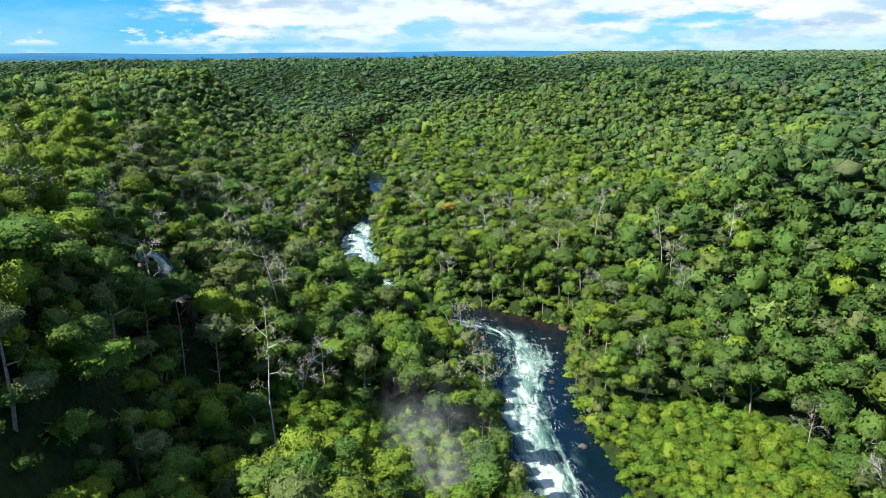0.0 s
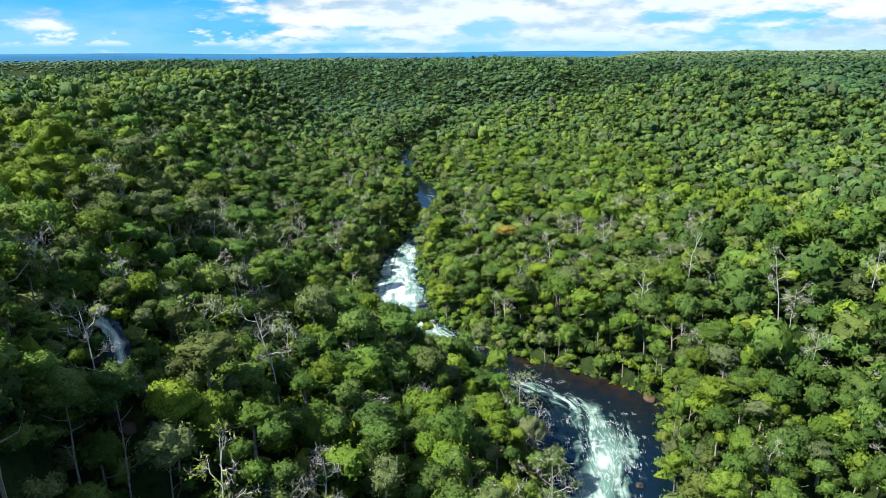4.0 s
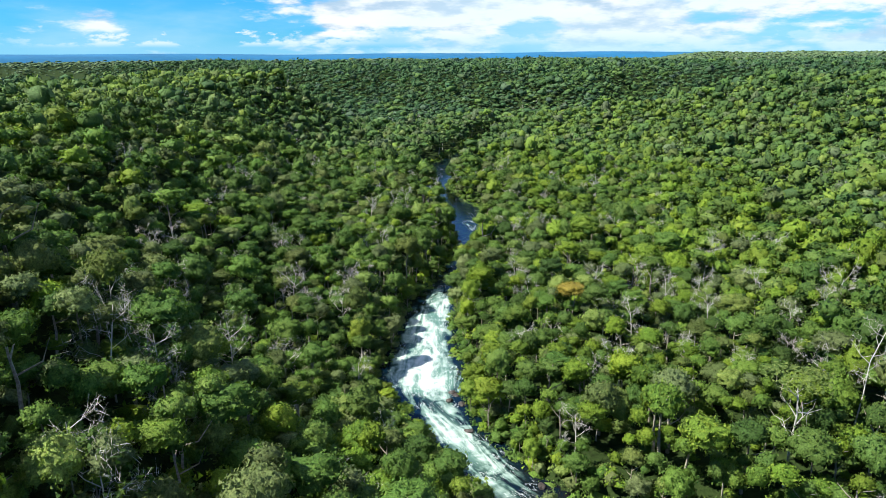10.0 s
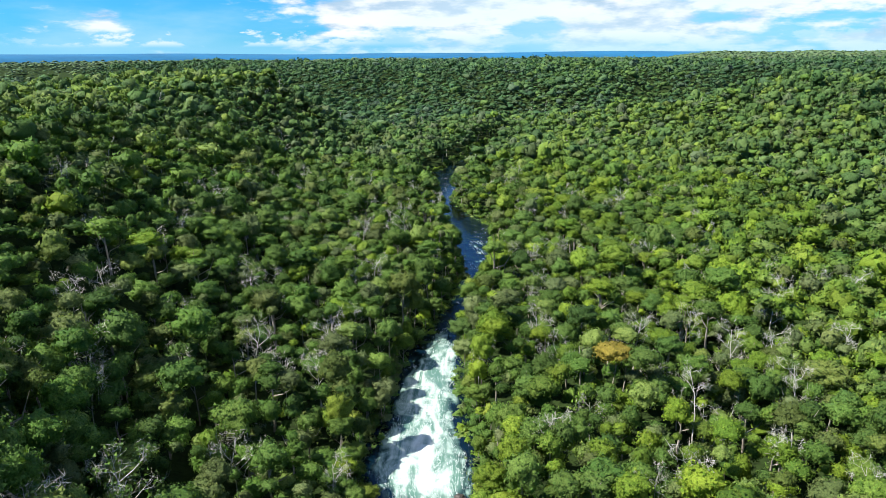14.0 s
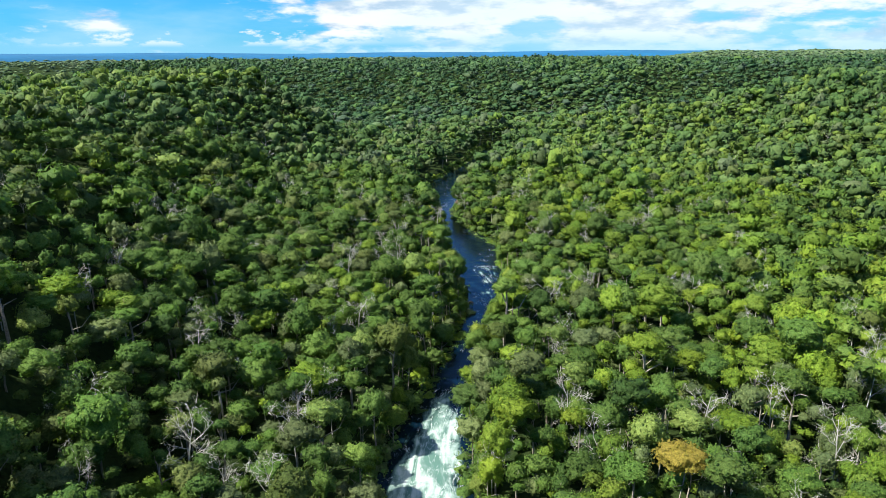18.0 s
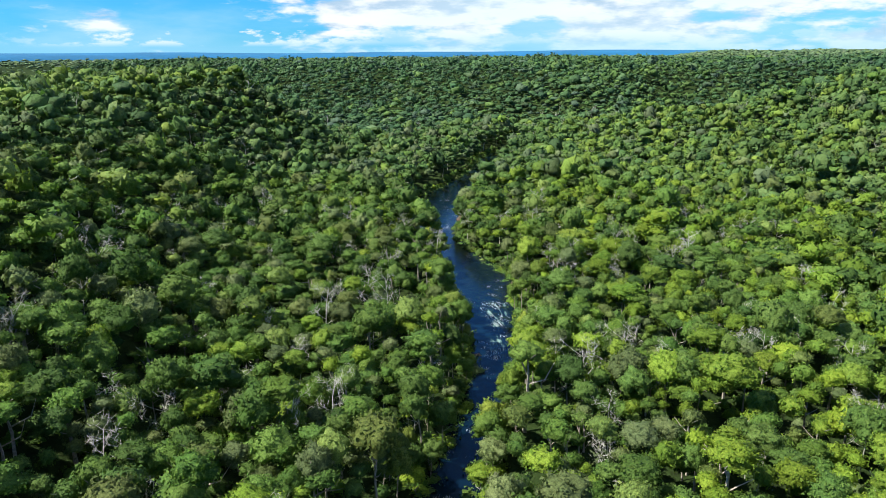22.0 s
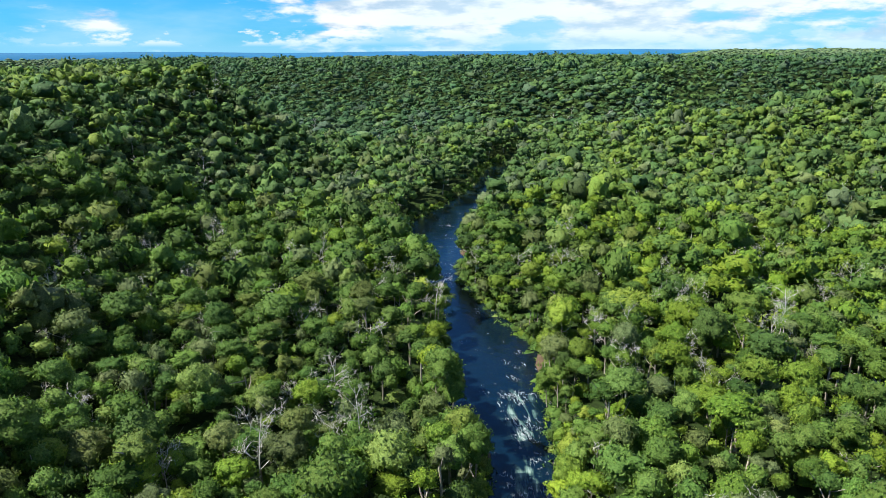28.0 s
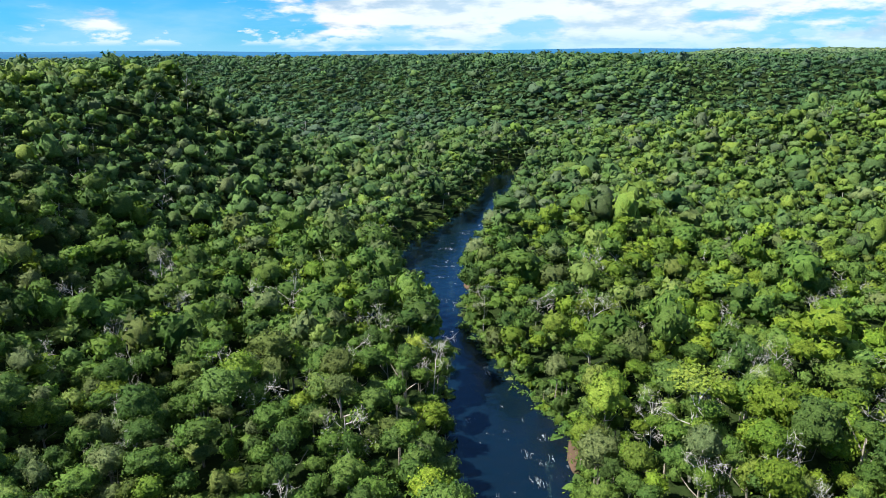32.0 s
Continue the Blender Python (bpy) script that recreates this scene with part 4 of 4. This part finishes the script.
# ---- open slopes, banks, rocks, waterfall ----
def build_shrubs():
    r = np.random.default_rng(61)
    x, y = scatter(-32, 70, 76, 136, 1.7, 62)
    ok = (glade(x, y) | glade(x - 4, y - 5) | glade(x + 4, y - 4) | glade(x - 5, y + 4)) & dry(x, y, -0.2)
    x, y = x[ok], y[ok]
    n = len(x)
    rad = r.uniform(0.8, 1.3, n) + 1.3 * r.uniform(0, 1, n) ** 3
    baked("shrub_slope", NEAR, x, y, ground_z(x, y) + rad * (0.35 + 0.5 * r.uniform(0, 1, n)), rad, r.uniform(0.8, 1.4, n), r.uniform(0, 0.95, n), SHRUB_LEAVES, 63,
          "low yellow-green shrubs covering the spray-wet slopes", "shrubs")


def rock_mesh(seed, size):
    r = np.random.default_rng(seed)
    v, f = ICO2
    k = r.normal(size=(3, 3))
    bump = 1 + 0.22 * np.sin(v @ k * 2.2 + r.uniform(0, 6, 3)).sum(1) / 1.5 + r.uniform(-0.14, 0.14, len(v))
    return v * bump[:, None] * np.array(size), f


def build_rocks():
    r = np.random.default_rng(64)
    for k in range(22):
        y = float(r.choice((r.uniform(100, 178), r.uniform(186, 236), r.uniform(238, 262), r.uniform(370, 392))))
        side = r.choice((-1, 1))
        x = float(river_x(y) + side * river_half(y) * r.uniform(0.55, 1.08))
        s = r.uniform(0.35, 0.8)
        v, f = rock_mesh(k, (s * r.uniform(1, 1.5), s, s * 0.7))
        ob = mesh_object("river_rock", v, f, ROCK)
        ob.location = (x, y, float(water_z(y)) + 0.05)
        ob.rotation_euler = (0, 0, float(r.uniform(0, 6.28)))
        tagged(ob, "wet dark brown boulder at the edge of the rapids", "rock", "boulders in the rapids")


def build_banks():
    """Bare earth where the water has cut into the bank."""
    r = np.random.default_rng(66)
    for y, side, sx, sy in ((187, 1, 1.2, 2.6), (424, 1, 1.5, 5.0), (512, 1, 1.2, 5.0)):
        x = float(river_x(y) + side * (river_half(y) + 0.6))
        v, f = rock_mesh(int(y), (sx, sy, 0.5))
        ob = mesh_object("earth_bank", v, f, EARTH, shade=True)
        ob.location = (x, y, float(water_z(y)) + 0.1)
        tagged(ob, "bare brown earth bank at the water's edge", "bank")


def build_waterfall():
    s, t = np.meshgrid(np.linspace(-1, 1, 17), np.linspace(0, 0.9, 40))
    x = -54.5 + 8.5 * t + s * (0.8 + 0.6 * t + 0.25 * np.sin(t * 17) + 0.15 * np.sin(t * 41 + s * 2)) + 0.4 * np.sin(t * 7.0)
    y = 127.5 - 8.0 * t + 0.8 * s
    z = 30.4 - 1.2 * t - 7.5 * smooth(t, 0.1, 1.25) + 0.2 * waves(x * 2, y + 14 * t, 3, 71) - 0.5 * s ** 2
    foam = np.clip(0.98 - 0.8 * np.abs(s + 0.2 + 0.3 * np.sin(t * 9)) - 0.15 * t, 0, 1)
    flow = np.stack((s * 1.3 + 0.25 * np.sin(t * 11), t * 2.0, 0 * t), -1).reshape(-1, 3)
    ob = mesh_object("waterfall", np.stack((x, y, z), -1).reshape(-1, 3), grid_faces(17, 40), WATER, shade=True, attrs={"foam": foam.ravel(), "shoal": 0 * foam.ravel(), "flow": flow})
    r = np.random.default_rng(70)
    bx, by = scatter(-66, -34, 108, 136, 2.0, 73)
    gap = np.abs(bx + 50.5 - (123.5 - by) * 1.05)
    ok = (gap > 3.0) & (gap < 9)
    bx, by = bx[ok], by[ok]
    br = r.uniform(1.0, 2.0, len(bx))
    baked("ravine_bushes", MID, bx, by, ground_z(bx, by) + br * 0.8, br, r.uniform(0.8, 1.3, len(bx)), r.uniform(0.05, 0.6, len(bx)), LEAVES, 74, "shaded bushes crowding the waterfall", "bushes")
    tagged(ob, "narrow white waterfall sliding down a shaded ravine wall", "waterfall")
    r = np.random.default_rng(72)
    for k in range(16):
        t = r.uniform(0, 1)
        v, f = rock_mesh(300 + k, (r.uniform(0.8, 1.6), r.uniform(0.8, 1.5), r.uniform(0.8, 1.8)))
        ob = mesh_object("cliff_rock", v, f, ROCK)
        bx, by = -54.5 + 8.5 * t + r.choice((-1, 1)) * r.uniform(2.0, 3.4), 127.5 - 8.0 * t
        ob.location = (float(bx), float(by), ground_at(bx, by) + 0.6)
        tagged(ob, "dark wet rock of the ravine wall beside the waterfall", "rock", "rocks beside the waterfall")


def mist_material():
    m, g = material("spray_mist")
    pos = g.add("ShaderNodeNewGeometry").outputs["Position"]
    wisp = g.step(g.noise(pos, 0.16, 4.0, 0.6, 0.6), 0.36, 0.68)
    body = g.add("ShaderNodeBsdfDiffuse", {"Color": (0.80, 0.87, 0.90, 1)})
    air = g.add("ShaderNodeBsdfTransparent")
    finish(g, g.add("ShaderNodeMixShader", {0: g.math("MULTIPLY", g.attribute("dense"), wisp), 1: air.outputs[0], 2: body.outputs[0]}).outputs[0])
    return m


def build_mist():
    """Thin spray that drifts up from the falls below, in billowing layers."""
    mat = mist_material()
    V, F, D, o = [], [], [], 0
    a, b = np.meshgrid(np.linspace(-1, 1, 25), np.linspace(-1, 1, 25))
    for k in range(6):
        x = -2.5 + 1.2 * math.sin(k * 2.1) + a * (9.5 - 0.5 * k)
        z = 7.0 + b * 12.0
        y = 88 + 3.2 * k + 2.2 * np.sin(a * 2.5 + k) + 1.8 * np.sin(b * 3.0 + 2 * k)
        V.append(np.stack((x, y, z), -1).reshape(-1, 3))
        D.append((0.08 * (np.clip(1 - a ** 2, 0, 1) * np.clip(1 - b ** 2, 0, 1)) ** 1.3).ravel())
        F.append(grid_faces(25, 25) + o)
        o += 625
    ob = mesh_object("spray_mist", np.concatenate(V), np.concatenate(F), mat, attrs={"dense": np.concatenate(D)}, shade=True)
    tagged(ob, "thin white veil of spray drifting up beside the rapids", "mist", kind="stuff")


build_shrubs()
build_rocks()
build_banks()
build_waterfall()
build_mist()
